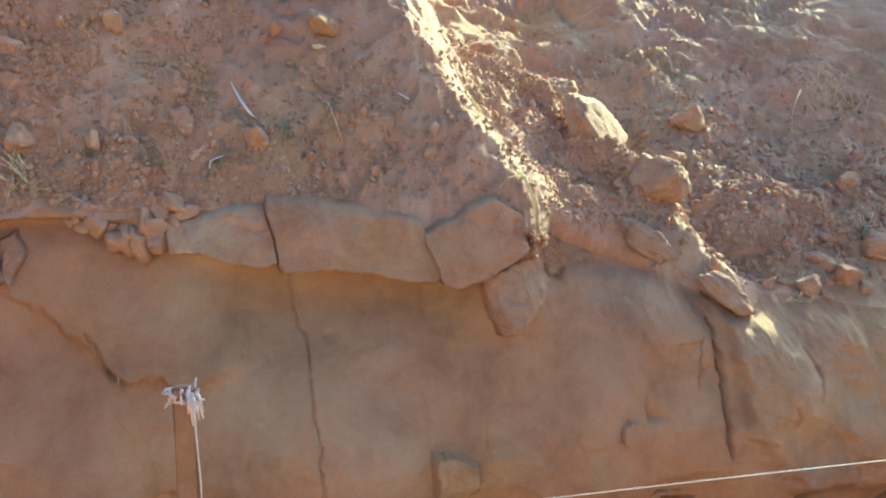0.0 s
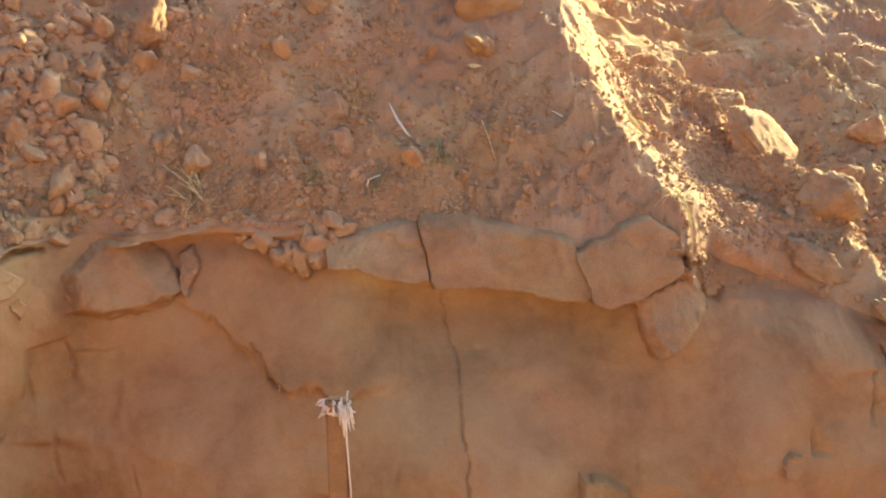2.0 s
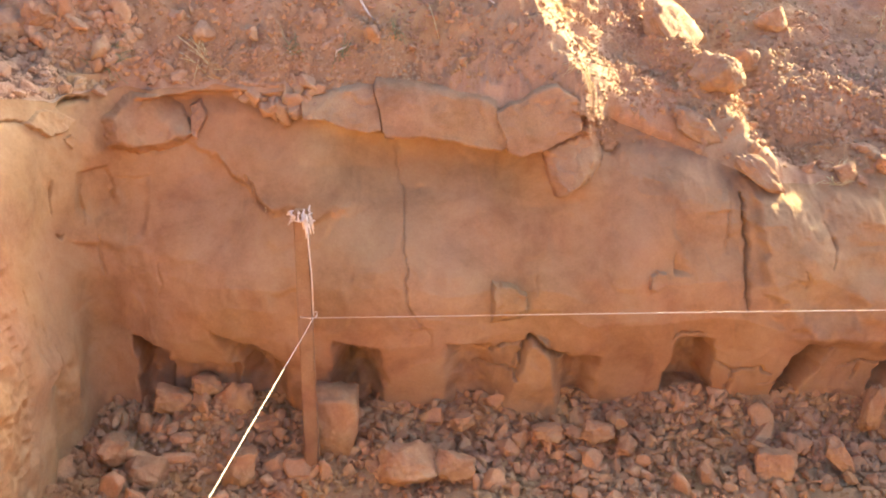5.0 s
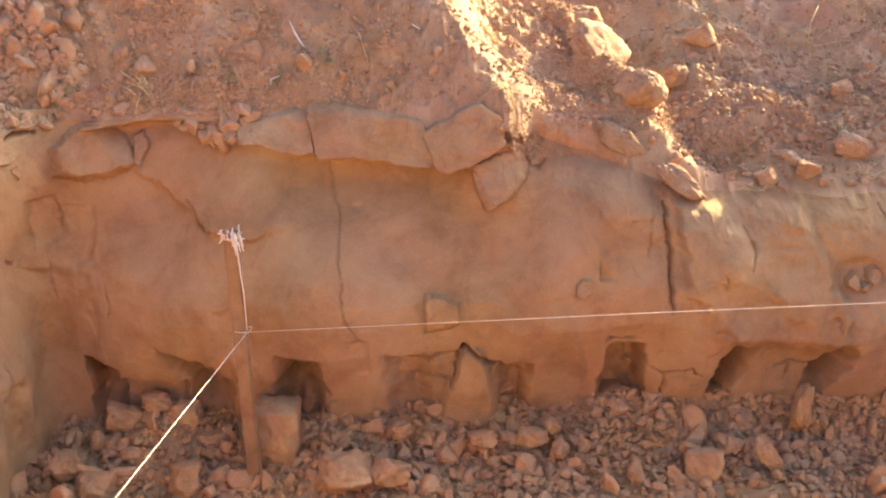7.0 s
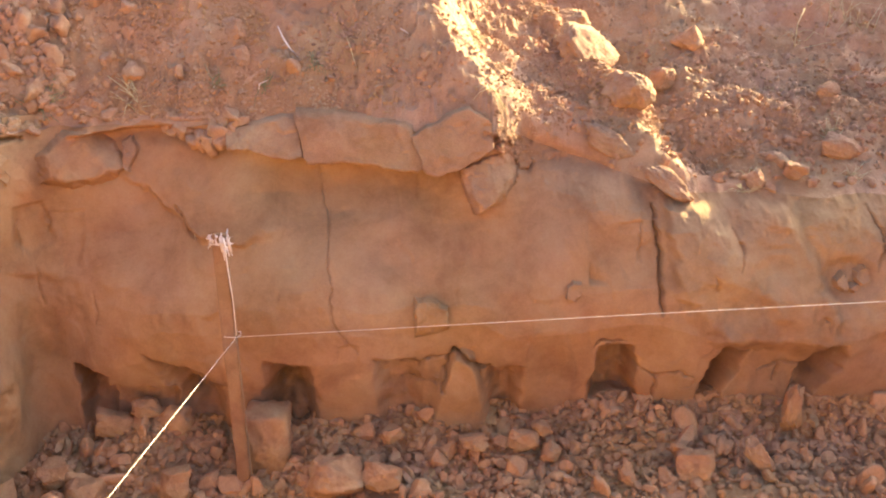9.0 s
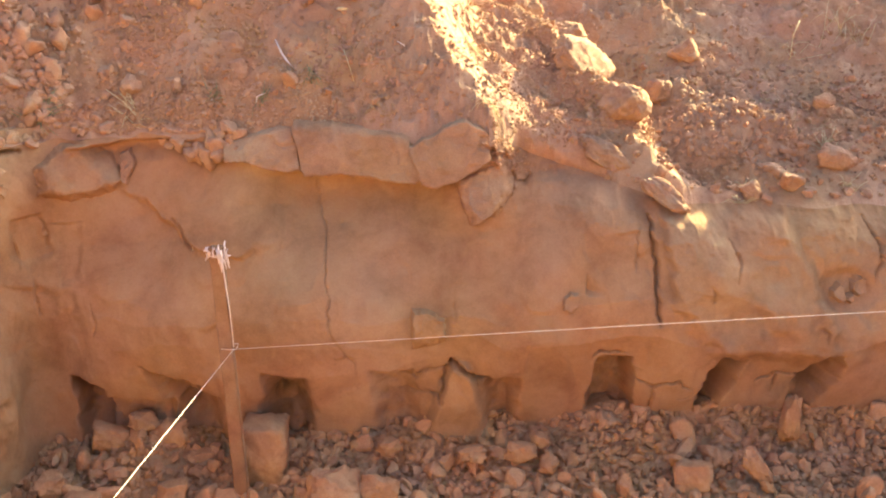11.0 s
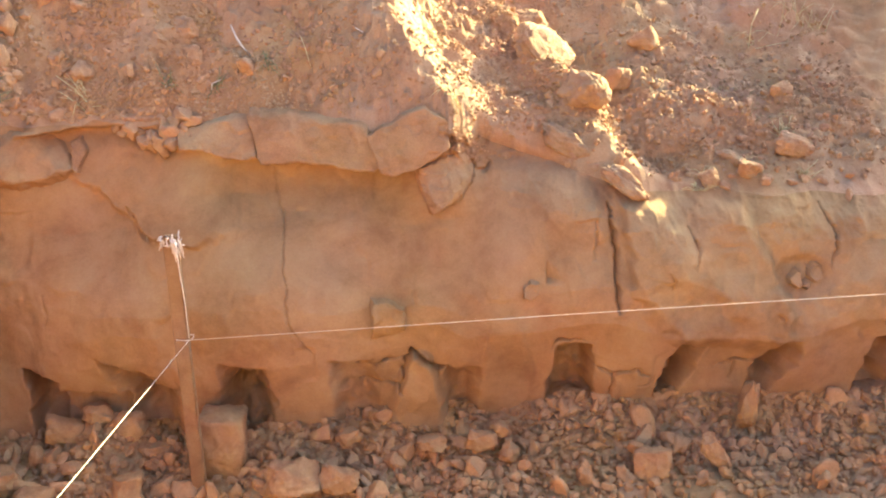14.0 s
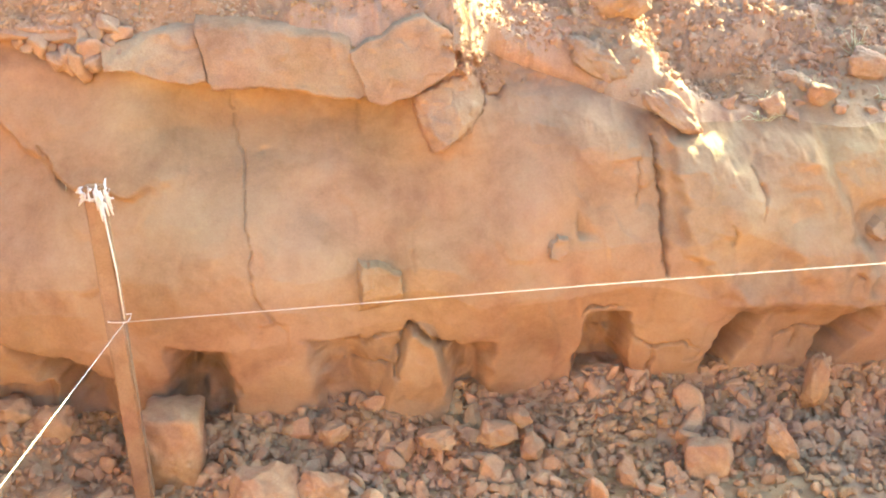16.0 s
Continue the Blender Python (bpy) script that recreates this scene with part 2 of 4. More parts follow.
def crack(w, z, path, half, depth, seed):
    """A ragged groove along a short line of corners."""
    xs, zs = [p[0] for p in path], [p[1] for p in path]
    out = np.zeros(w.shape)
    box = (w > min(xs) - 0.05) & (w < max(xs) + 0.05) & (z > min(zs) - 0.05) & (z < max(zs) + 0.05)
    if not box.any():
        return out
    w, z = w[box], z[box]
    ww = w + 0.007 * rough(w / 0.030, z / 0.030, 0 * w, seed) + 0.003 * rough(w / 0.009, z / 0.009, 0 * w, seed + 1)
    zz = z + 0.007 * rough(w / 0.030, z / 0.030, 0 * w + 7, seed) + 0.003 * rough(w / 0.009, z / 0.009, 0 * w + 7, seed + 1)
    near, along = np.full(w.shape, 9.0), np.zeros(w.shape)
    n = len(path) - 1
    for k in range(n):
        (ax, az), (bx, bz) = path[k], path[k + 1]
        L2 = (bx - ax) ** 2 + (bz - az) ** 2
        t = np.clip(((ww - ax) * (bx - ax) + (zz - az) * (bz - az)) / L2, 0, 1)
        d = np.hypot(ww - ax - t * (bx - ax), zz - az - t * (bz - az))
        along = np.where(d < near, (k + t) / n, along)
        near = np.minimum(d, near)
    taper = 0.35 + 0.65 * np.sin(np.clip(along, 0.04, 0.96) * math.pi) ** 0.5
    out[box] = -depth * taper * np.exp(-(near / (half * taper)) ** 2)
    return out


# tooth marks of the bucket: corners (w, z) clockwise from the upper left, depth, softness
SLOTS = [([(-0.98, 0.36), (-0.88, 0.37), (-0.87, 0.05), (-0.98, 0.05)], 0.05, 0.030),
         ([(-0.565, 0.365), (-0.455, 0.340), (-0.450, 0.05), (-0.545, 0.05)], 0.15, 0.014),
         ([(-0.47, 0.300), (-0.24, 0.290), (-0.19, 0.05), (-0.47, 0.05)], 0.075, 0.012),
         ([(-0.285, 0.415), (-0.195, 0.372), (-0.105, 0.300), (-0.205, 0.255)], 0.090, 0.016),
         ([(-0.215, 0.305), (-0.100, 0.300), (-0.085, 0.05), (-0.225, 0.05)], 0.13, 0.016),
         ([(0.100, 0.392), (0.182, 0.378), (0.218, 0.262), (0.205, 0.05), (0.078, 0.05), (0.080, 0.27)], 0.14, 0.016),
         ([(0.445, 0.390), (0.545, 0.388), (0.550, 0.05), (0.440, 0.05)], 0.060, 0.020),
         ([(0.805, 0.365), (0.888, 0.358), (0.895, 0.05), (0.800, 0.05)], 0.085, 0.018),
         ([(1.170, 0.415), (1.270, 0.410), (1.288, 0.05), (1.135, 0.05)], 0.14, 0.010),
         ([(1.560, 0.422), (1.652, 0.402), (1.622, 0.330), (1.628, 0.05), (1.490, 0.05), (1.525, 0.30)], 0.14, 0.012),
         ([(1.905, 0.430), (2.000, 0.415), (1.950, 0.330), (1.950, 0.05), (1.815, 0.05), (1.835, 0.34)], 0.13, 0.014),
         ([(2.25, 0.42), (2.34, 0.41), (2.31, 0.05), (2.19, 0.05)], 0.12, 0.014),
         ([(2.60, 0.42), (2.69, 0.41), (2.66, 0.05), (2.54, 0.05)], 0.12, 0.014),
         ([(2.95, 0.42), (3.04, 0.41), (3.01, 0.05), (2.89, 0.05)], 0.12, 0.014)]


# shallow flakes scraped off the face, in the same manner
FLAKES = [([(-0.705, 0.905), (-0.625, 0.915), (-0.600, 0.780), (-0.655, 0.720), (-0.712, 0.800)], 0.012, 0.007),
          ([(-0.600, 0.880), (-0.505, 0.870), (-0.520, 0.700), (-0.575, 0.680)], 0.007, 0.006),
          ([(-0.725, 0.700), (-0.585, 0.665), (-0.500, 0.560), (-0.540, 0.340), (-0.725, 0.340)], 0.018, 0.022),
          ([(-0.440, 0.640), (-0.330, 0.650), (-0.300, 0.520), (-0.420, 0.500)], 0.006, 0.020),
          ([(-0.110, 0.560), (0.000, 0.570), (0.000, 0.400), (-0.120, 0.400)], 0.012, 0.020),
          ([(0.100, 0.700), (0.180, 0.690), (0.190, 0.560), (0.110, 0.550)], 0.005, 0.012),
          ([(0.300, 0.460), (0.370, 0.455), (0.372, 0.340), (0.310, 0.330)], 0.008, 0.010),
          ([(1.215, 0.820), (1.280, 0.830), (1.300, 0.795), (1.210, 0.790)], 0.008, 0.008),
          ([(1.290, 0.760), (1.335, 0.770), (1.335, 0.690), (1.285, 0.700)], 0.008, 0.008),
          ([(1.640, 0.760), (1.740, 0.750), (1.760, 0.640), (1.660, 0.620)], 0.008, 0.020)]


def slot(w, z, corners, depth, soft):
    """A pocket with straight sides and a sharp roof."""
    out = np.full(w.shape, 1.0)
    for k, ((ax, az), (bx, bz)) in enumerate(zip(corners, corners[1:] + corners[:1])):
        near = ((w - ax) * (bz - az) - (z - az) * (bx - ax)) / math.hypot(bx - ax, bz - az)
        out = np.minimum(out, step(-0.5 * soft, soft, near) if k == 0 else step(-1.8 * soft, 2.0 * soft, near))
    return -depth * out


CRACKS = [([(0.237, 1.016), (0.245, 0.95), (0.255, 0.90), (0.275, 0.83), (0.282, 0.72), (0.293, 0.63), (0.297, 0.54), (0.315, 0.493), (0.369, 0.434), (0.376, 0.354)], 0.0022, 0.012, 31),
          ([(1.335, 0.87), (1.347, 0.78), (1.353, 0.69), (1.350, 0.53)], 0.0068, 0.045, 32),
          ([(1.30, 0.86), (1.285, 0.78), (1.29, 0.70)], 0.004, 0.012, 33),
          ([(0.645, 0.27), (0.655, 0.35), (0.688, 0.425), (0.72, 0.405), (0.752, 0.372), (0.80, 0.362)], 0.0075, 0.06, 36),
          ([(0.50, 0.375), (0.56, 0.372), (0.62, 0.395), (0.66, 0.40)], 0.0045, 0.022, 37),
          ([(0.690, 0.64), (0.692, 0.60), (0.688, 0.56)], 0.003, 0.006, 38),
          ([(1.150, 0.415), (1.165, 0.440), (1.20, 0.436), (1.255, 0.428)], 0.0032, 0.025, 39),
          ([(1.29, 0.335), (1.36, 0.305), (1.42, 0.325), (1.47, 0.300)], 0.0045, 0.02, 42),
          ([(1.36, 0.305), (1.352, 0.24), (1.36, 0.18)], 0.0045, 0.02, 43),
          ([(1.70, 0.32), (1.76, 0.35), (1.83, 0.345), (1.87, 0.36)], 0.005, 0.025, 44),
          ([(1.76, 0.35), (1.75, 0.28)], 0.004, 0.02, 45),
          ([(-0.215, 0.875), (-0.19, 0.845), (-0.165, 0.80), (-0.12, 0.775)], 0.0055, 0.025, 46),
          ([(0.885, 1.02), (0.905, 0.975), (0.895, 0.93)], 0.005, 0.025, 47),
          ([(0.905, 0.975), (0.945, 0.965), (0.965, 0.985)], 0.004, 0.02, 48),
          ([(-0.812, 0.90), (-0.820, 0.85), (-0.815, 0.80)], 0.0045, 0.022, 49),
          ([(-1.10, 1.090), (-1.00, 1.078), (-0.93, 1.084), (-0.855, 1.072)], 0.005, 0.035, 50),
          ([(-0.735, 1.092), (-0.70, 1.116), (-0.64, 1.108)], 0.006, 0.040, 51),
          ([(-0.805, 0.735), (-0.79, 0.726), (-0.775, 0.732)], 0.005, 0.024, 65),
          ([(-1.06, 0.66), (-1.05, 0.62), (-1.07, 0.59)], 0.005, 0.02, 66),
          ([(-0.93, 0.66), (-0.925, 0.63)], 0.004, 0.02, 67),
          ([(0.735, 0.38), (0.76, 0.36), (0.775, 0.33)], 0.003, 0.014, 68),
          ([(0.505, 0.305), (0.56, 0.298), (0.60, 0.31)], 0.004, 0.018, 69),
          ([(1.49, 0.30), (1.47, 0.27), (1.44, 0.26)], 0.003, 0.012, 70),
          ([(1.86, 0.535), (1.885, 0.505), (1.89, 0.48)], 0.004, 0.014, 71),
          ([(1.50, 0.68), (1.515, 0.65), (1.505, 0.62)], 0.004, 0.014, 72),
          ([(-0.62, 0.90), (-0.605, 0.84), (-0.61, 0.80)], 0.004, 0.014, 52),
          ([(-0.50, 0.305), (-0.40, 0.30), (-0.31, 0.285)], 0.005, 0.02, 54),
          ([(1.58, 0.80), (1.60, 0.74), (1.585, 0.68)], 0.004, 0.015, 55),
          ([(2.05, 0.85), (2.08, 0.76), (2.06, 0.66)], 0.005, 0.02, 56),
          ([(-1.04, 0.58), (-1.045, 0.48), (-1.03, 0.40)], 0.004, 0.020, 58),
          ([(-1.005, 0.55), (-1.00, 0.46), (-1.01, 0.42)], 0.0035, 0.016, 59),
          ([(-0.97, 0.46), (-0.955, 0.40), (-0.96, 0.33)], 0.004, 0.018, 60),
          ([(-0.70, 0.86), (-0.69, 0.80), (-0.70, 0.74)], 0.0035, 0.012, 61),
          ([(-0.655, 0.70), (-0.66, 0.64), (-0.645, 0.58)], 0.0035, 0.012, 62),
          ([(-0.47, 0.62), (-0.46, 0.56), (-0.47, 0.52)], 0.003, 0.010, 63),
          ([(0.60, 0.31), (0.625, 0.30), (0.64, 0.31)], 0.004, 0.02, 57)]


def proud(w, z):
    """How far the face stands out of the plan line."""
    zw = z + 0.035 * fbm(w, z, 0 * w + 2, 0.22, 2, 9)
    left = np.interp(zw, [-0.1, 0.2, 0.30, 0.40, 0.50, 0.58, 0.64, 0.70, 0.76, 0.82, 0.90, 1.0, 1.3], [0.045, 0.060, 0.085, 0.118, 0.128, 0.114, 0.084, 0.042, -0.003, -0.043, -0.073, -0.085, -0.085])
    right = np.interp(zw, [-0.1, 0.2, 0.36, 0.48, 0.62, 0.74, 0.82, 0.90, 0.98, 1.3], [0.02, 0.030, 0.075, 0.115, 0.105, 0.06, 0.03, -0.01, -0.07, -0.07])
    west = np.interp(zw, [-0.1, 0.2, 0.4, 0.6, 0.8, 1.0, 1.1, 1.3], [0.06, 0.06, 0.07, 0.04, 0.02, 0.0, -0.02, -0.06])
    wob = 0.10 * rough(w / 0.35, z / 0.3, 0 * w, 8)
    s = step(0.85, 1.2, w + wob)
    d = left * (1 - s) + right * s
    s = step(-0.35, -0.75, w + wob)
    d = d * (1 - s) + west * s
    d = d - 0.55 * np.maximum(z, 0) * step(-1.25, -2.0, w)
    # broad swells, shallow flakes and the fine skin
    d = d + 0.022 * fbm(w, z, 0 * w, 0.30, 2, 11) + 0.0036 * fbm(w, z * 0.7, 0 * w, 0.085, 3, 12) + 0.0009 * fbm(w, z, 0 * w, 0.018, 3, 13)
    flake = fbm(w, z * 0.7, 0 * w + 5, 0.20, 3, 14)
    d = d + 0.0045 * step(0.0, 0.20, flake) - 0.004 * step(-0.25, -0.65, flake)
    rugged = step(1.36, 1.55, w) * step(0.30, 0.45, z)
    d = d + rugged * (0.012 * fbm(w, z, 0 * w + 8, 0.14, 3, 15, 0.6) + 0.012 * step(-0.15, 0.25, fbm(w, z, 0 * w + 9, 0.16, 2, 16)))
    # the stepped lip that runs down from the big block and on along the face
    edge = np.interp(w, [-0.50, -0.43, -0.315, -0.212, -0.178, -0.067, 0.05, 0.16, 0.3], [1.02, 0.985, 0.92, 0.835, 0.79, 0.765, 0.760, 0.765, 0.77])
    edge = edge + 0.016 * rough(w / 0.06, z / 0.1, 0 * w, 21) + 0.007 * rough(w / 0.018, z / 0.03, 0 * w, 22)
    worn = 0.020 + 0.016 * rough(w / 0.09, 0 * w + 3, 0 * w, 27)
    d = d + 0.036 * step(-0.25, 1.0, (z - edge) / worn) * step(-0.48, -0.42, w) * step(0.22, -0.08, w) * step(1.06, 0.84, z)
    # scraped flakes towards the end wall
    for corners, deep, soft in FLAKES:
        d = d + slot(w + 0.012 * rough(w / 0.05, z / 0.05, 0 * w, 37), z + 0.012 * rough(w / 0.05, z / 0.05, 0 * w + 4, 37), corners, deep, soft)
    # the overhung hollow under the ledge
    d = d - 0.058 * step(1.05, 1.0, z) * step(0.80, 0.98, z) * step(0.0, 0.20, w + 0.03 * rough(w / 0.1, z / 0.08, 0 * w, 45)) * step(0.74, 0.58, w)
    d = d + 0.03 * bump(w, 0.80, 0.09) * bump(z, 0.93, 0.08)
    under = 1.112 + 0.060 * (w + 0.45) * step(-0.15, -0.25, w) + 0.010 * rough(w / 0.06, 0 * w, 0 * w, 22)
    d = d - 0.030 * step(0.075, 0.01, under - z) * step(-0.50, -0.44, w) * step(-0.02, -0.14, w)
    d = d + (0.060 + 0.030 * rough(w / 0.075, z / 0.05, 0 * w, 28)) * step(-0.004, 0.006, z - under) * step(-0.55, -0.46, w) * step(0.0, -0.12, w)
    # the darker band of scraped hollows left of the stake
    d = d - 0.070 * bump(w, -0.68, 0.11) * step(0.95, 0.35, z)
    d = d + 0.035 * bump(w, -0.62, 0.15) * bump(z, 0.99, 0.12)
    wn0 = w + 0.010 * fbm(w, z, 0 * w + 3, 0.04, 2, 17)
    # the hole beside the nub, the buttress beside the long crack
    d = d - 0.028 * step(1.117, 1.123, w) * step(1.20, 1.12, w + 0.9 * (z - 0.63)) * step(0.73, 0.70, z) * step(0.625, 0.645, z)
    d = d - slot(wn0, z + 0.8 * (wn0 - w), [(1.392, 0.62), (1.366, 0.88), (1.76, 0.86), (1.935, 0.52), (1.905, 0.41), (1.545, 0.438), (1.455, 0.545)], 0.040, 0.016)
    d = d - 0.018 * bump(w, 1.345, 0.03) * step(0.90, 0.84, z) * step(0.50, 0.58, z)
    d = d - 0.022 * step(1.35, 0.7, np.hypot((w - 1.965) / 0.085, (z - 0.635) / 0.058))
    d = d - 0.012 * bump(w, 0.33, 0.012) * bump(z, 0.845, 0.01)
    # tooth marks along the foot, worn and slanting
    wn = w + 0.013 * fbm(w, z, 0 * w, 0.07, 3, 25)
    zn = z + 0.010 * fbm(w, z, 0 * w + 4, 0.06, 3, 26)
    pocket = np.zeros(w.shape)
    for corners, deep, soft in SLOTS:
        pocket = np.minimum(pocket, slot(wn, zn, corners, deep, soft))
    d = d + pocket * (1 - 0.60 * step(0.30, 0.10, z)) * (1 + 0.25 * fbm(w, z, 0 * w + 6, 0.05, 2, 36))
    # the loose tongue under the arched crack
    r = np.hypot((w - 0.705) / (0.035 + 0.30 * np.clip(0.42 - z, 0, 1)), np.maximum(z - 0.40, 0) / 0.03)
    d = d + 0.045 * step(1.15, 0.7, r) * step(0.44, 0.40, z)
    for path, half, deep, seed in CRACKS:
        d = d + crack(w, z, path, half, deep, seed)
    d = d - 0.07 * step(0.82, 1.08, z) * step(0.84, 0.95, w) * step(1.35, 1.05, w)
    # soil that has run down past the corner block
    spill = 0.850 + 0.016 * fbm(z, w, 0 * z, 0.045, 3, 30) + 0.40 * (1.10 - z)
    d = d + (0.034 + 0.030 * fbm(w, z, 0 * w, 0.04, 3, 19, 0.65)) * bump(w, spill, 0.085) * step(0.975, 1.10, z)
    # the crumbling upper edge, and the rough end wall
    top = brow(w)
    loose = fbm(w, z, 0 * w + 6, 0.055, 3, 29, 0.6, True)
    d = d + 0.008 * loose * step(top - 0.24, top - 0.03, z) * step(0.80, 1.0, w) + 0.012 * loose * step(-1.02, -1.20, w)
    return d - 0.075 * step(top - 0.20, top + 0.03, z) ** 2 * step(0.80, 1.1, w) - 0.07 * step(top - 0.18, top, z) ** 2 * step(-0.8, -0.95, w)


def ridge_line(deep):
    """Where the spur's crest stands, by the depth behind the brow."""
    return 0.56 + 0.31 * np.exp(-deep / 0.13) - 0.05 * step(0.45, 1.0, deep)


def rise(x, y, d):
    """How far the heap rises above the brow, d behind it."""
    deep = np.minimum(np.maximum(y - FACE_Y - 0.05, 0), d)
    ridge = ridge_line(deep) + 0.025 * rough(deep / 0.12, 0 * x, 0 * x, 61)
    s = step(-0.02, 0.30, x - ridge)
    left = 1.6 * (1 - np.exp(-1.05 * deep)) + 0.03 * (1 - np.exp(-deep / 0.05))
    # the last term adds an unseen mound past x 2.7 that blocks sun
    right = 1.6 * (1 - np.exp(-0.50 * deep)) - 0.05 * step(0.25, 0.8, deep) * step(2.4, 1.8, x) + 0.12 * step(0.5, 1.0, deep) * step(0.9, 1.6, x) + 0.25 * step(0.6, 1.6, deep) * step(2.7, 3.4, x)
    fall = np.clip(np.minimum(1 + 0.62 * (x + 0.55), 1.67 + x), 0.0, 1.0)
    h = (left * (1 - s) + right * s) * fall
    h = h + 0.030 * bump(x, ridge - 0.03, 0.08) * step(0.0, 0.05, deep)
    # height added far back, mostly out of view, to shade the slope
    h = h + 0.12 * step(0.45, 1.15, deep) * step(-1.0, -0.45, x) * step(0.62, 0.20, x)
    h = h + 0.12 * step(0.80, 1.40, deep) * step(1.2, 1.6, x)
    h = h + 0.15 * (1 - np.exp(-d / 0.18)) * step(-0.55, -0.8, x)
    # a second, lower spur on the gentler side, and a scoop between
    spur = 1.42 - 0.55 * deep
    h = h + 0.06 * bump(x, spur, 0.09) * step(0, 0.06, deep) * step(0.8, 0.55, deep) - 0.05 * bump(x, spur + 0.22, 0.12) * step(0, 0.15, deep)
    sunny = step(0.92, 1.10, x)
    soft, u = step(-0.01, 0.035, d) * (1 - sunny) + step(0.0, 0.22, d) * sunny, 1.7 * y
    soft = soft * (1 - 0.35 * bump(x, ridge + 0.12, 0.13))
    h = h + soft * (0.030 * fbm(x, u, 0 * x, 0.33, 3, 62) + 0.020 * fbm(x, u, 0 * x, 0.11, 3, 63, 0.55))
    crumbly = step(0.0, 0.45, fbm(x, u, 0 * x, 0.20, 2, 64))
    h = h + soft * crumbly * 0.014 * fbm(x, u, 0 * x, 0.05, 3, 65, 0.6, True) + soft * 0.0026 * fbm(x, u, 0 * x, 0.024, 3, 66, 0.6) + soft * step(0.9, 0.5, x) * 0.006 * fbm(x, 0.22 * u, 0 * x, 0.05, 3, 67, 0.6)
    return h


def heap_place(w, d):
    """A place on the heap, d behind the brow at w."""
    px, py, nx, ny = plan(w)
    top, line = brow(w), brow_line(w)
    fade = np.exp(-d / 0.05)
    lip = proud(w[:, :1], top[:, :1]) if w.ndim == 2 else proud(w, top)
    o = lip * fade - 0.085 * (1 - fade)
    x, y = px + nx * (o - d), py + ny * (o - d)
    return x, y, line + (top - line) * fade + rise(x, y, d)


def floor_height(x, y):
    """The trench floor, banked with crumbled clay at the foot of the face."""
    near = np.minimum(FACE_Y - y, x - END_X + 0.25)
    h = (0.150 + 0.080 * step(0.1, 0.8, x)) * np.exp(-np.maximum(near, 0) / 0.30) - 0.02
    h = h + 0.09 * bump(x, -0.30, 0.14) * bump(y, 1.82, 0.13)
    return h + 0.020 * fbm(x, y, 0 * x, 0.25, 3, 71) + 0.007 * fbm(x, y, 0 * x, 0.05, 3, 72, 0.6, True)


def spaced(*runs):
    out = [np.linspace(a, b, n, endpoint=False) for a, b, n in runs]
    return np.concatenate(out + [[runs[-1][1]]])


W = spaced((-5.3, -1.6, 60), (-1.6, -1.0, 110), (-1.0, 2.45, 860), (2.45, 5.6, 100))
V = np.linspace(0, 1, 270)
w2, v2 = np.meshgrid(W, V, indexing="ij")
z2 = -0.06 + v2 * (brow(w2) + 0.06)
o2 = proud(w2, z2)
px, py, nx, ny = plan(w2)
sheet("wall_north", px + nx * o2, py + ny * o2, z2, FACE, label="excavated red clay trench face with tooth marks and cracks", category="earth wall")
D = spaced((0, 1.1, 200), (1.1, 1.9, 100), (1.9, 5.0, 45))
w2, d2 = np.meshgrid(W, D, indexing="ij")
sheet("ground_heap", *heap_place(w2, d2), HEAP, label="heaped reddish loose soil bank sloping above the trench", category="soil heap")
fx, fy = np.meshgrid(spaced((-1.3, 2.6, 390), (2.6, 8.0, 40)), spaced((-2.6, 0.6, 40), (0.6, 2.1, 170)), indexing="ij")
sheet("floor", fx, fy, floor_height(fx, fy), FLOOR, label="trench floor of grey-brown crumbled clay", category="trench floor")

# an added bank, out of view, that keeps low sun off part of the floor
ex, ey = np.meshgrid(np.linspace(4.3, 9.5, 90), np.linspace(-2.6, 6.5, 130), indexing="ij")
ez = -0.1 + 2.0 * step(4.3, 6.0, ex) - 1.0 * step(7.4, 9.4, ex)
ez = ez + step(4.3, 4.8, ex) * (0.16 * fbm(ex, ey, 0 * ex, 0.9, 3, 91) + 0.04 * fbm(ex, ey, 0 * ex, 0.2, 3, 92))
sheet("ground_bank", ex, ey, ez, HEAP, label="added unseen bank of reddish soil that blocks low sun from the trench", category="soil bank")

# level land out to the horizon, with the pit left open
def land():
    xs, ys = [-3000, -4.8, 9.4, 3000], [-3000, -2.5, 5.5, 3000]
    v = [(x, y, 1.0) for y in ys for x in xs]
    f = [[j * 4 + i, j * 4 + i + 1, j * 4 + i + 5, j * 4 + i + 4] for j in range(3) for i in range(3) if (i, j) != (1, 1)]
    low = len(v)
    v += [(-4.8, -2.5, -0.1), (9.4, -2.5, -0.1), (9.4, 5.5, -0.1)]
    f += [[5, 6, low + 1, low], [6, 10, low + 2, low + 1]]
    tagged(new("ground", mesh_of("ground", v, f, HEAP, False)), "level reddish open land around the dig", "ground", kind="structure")


land()

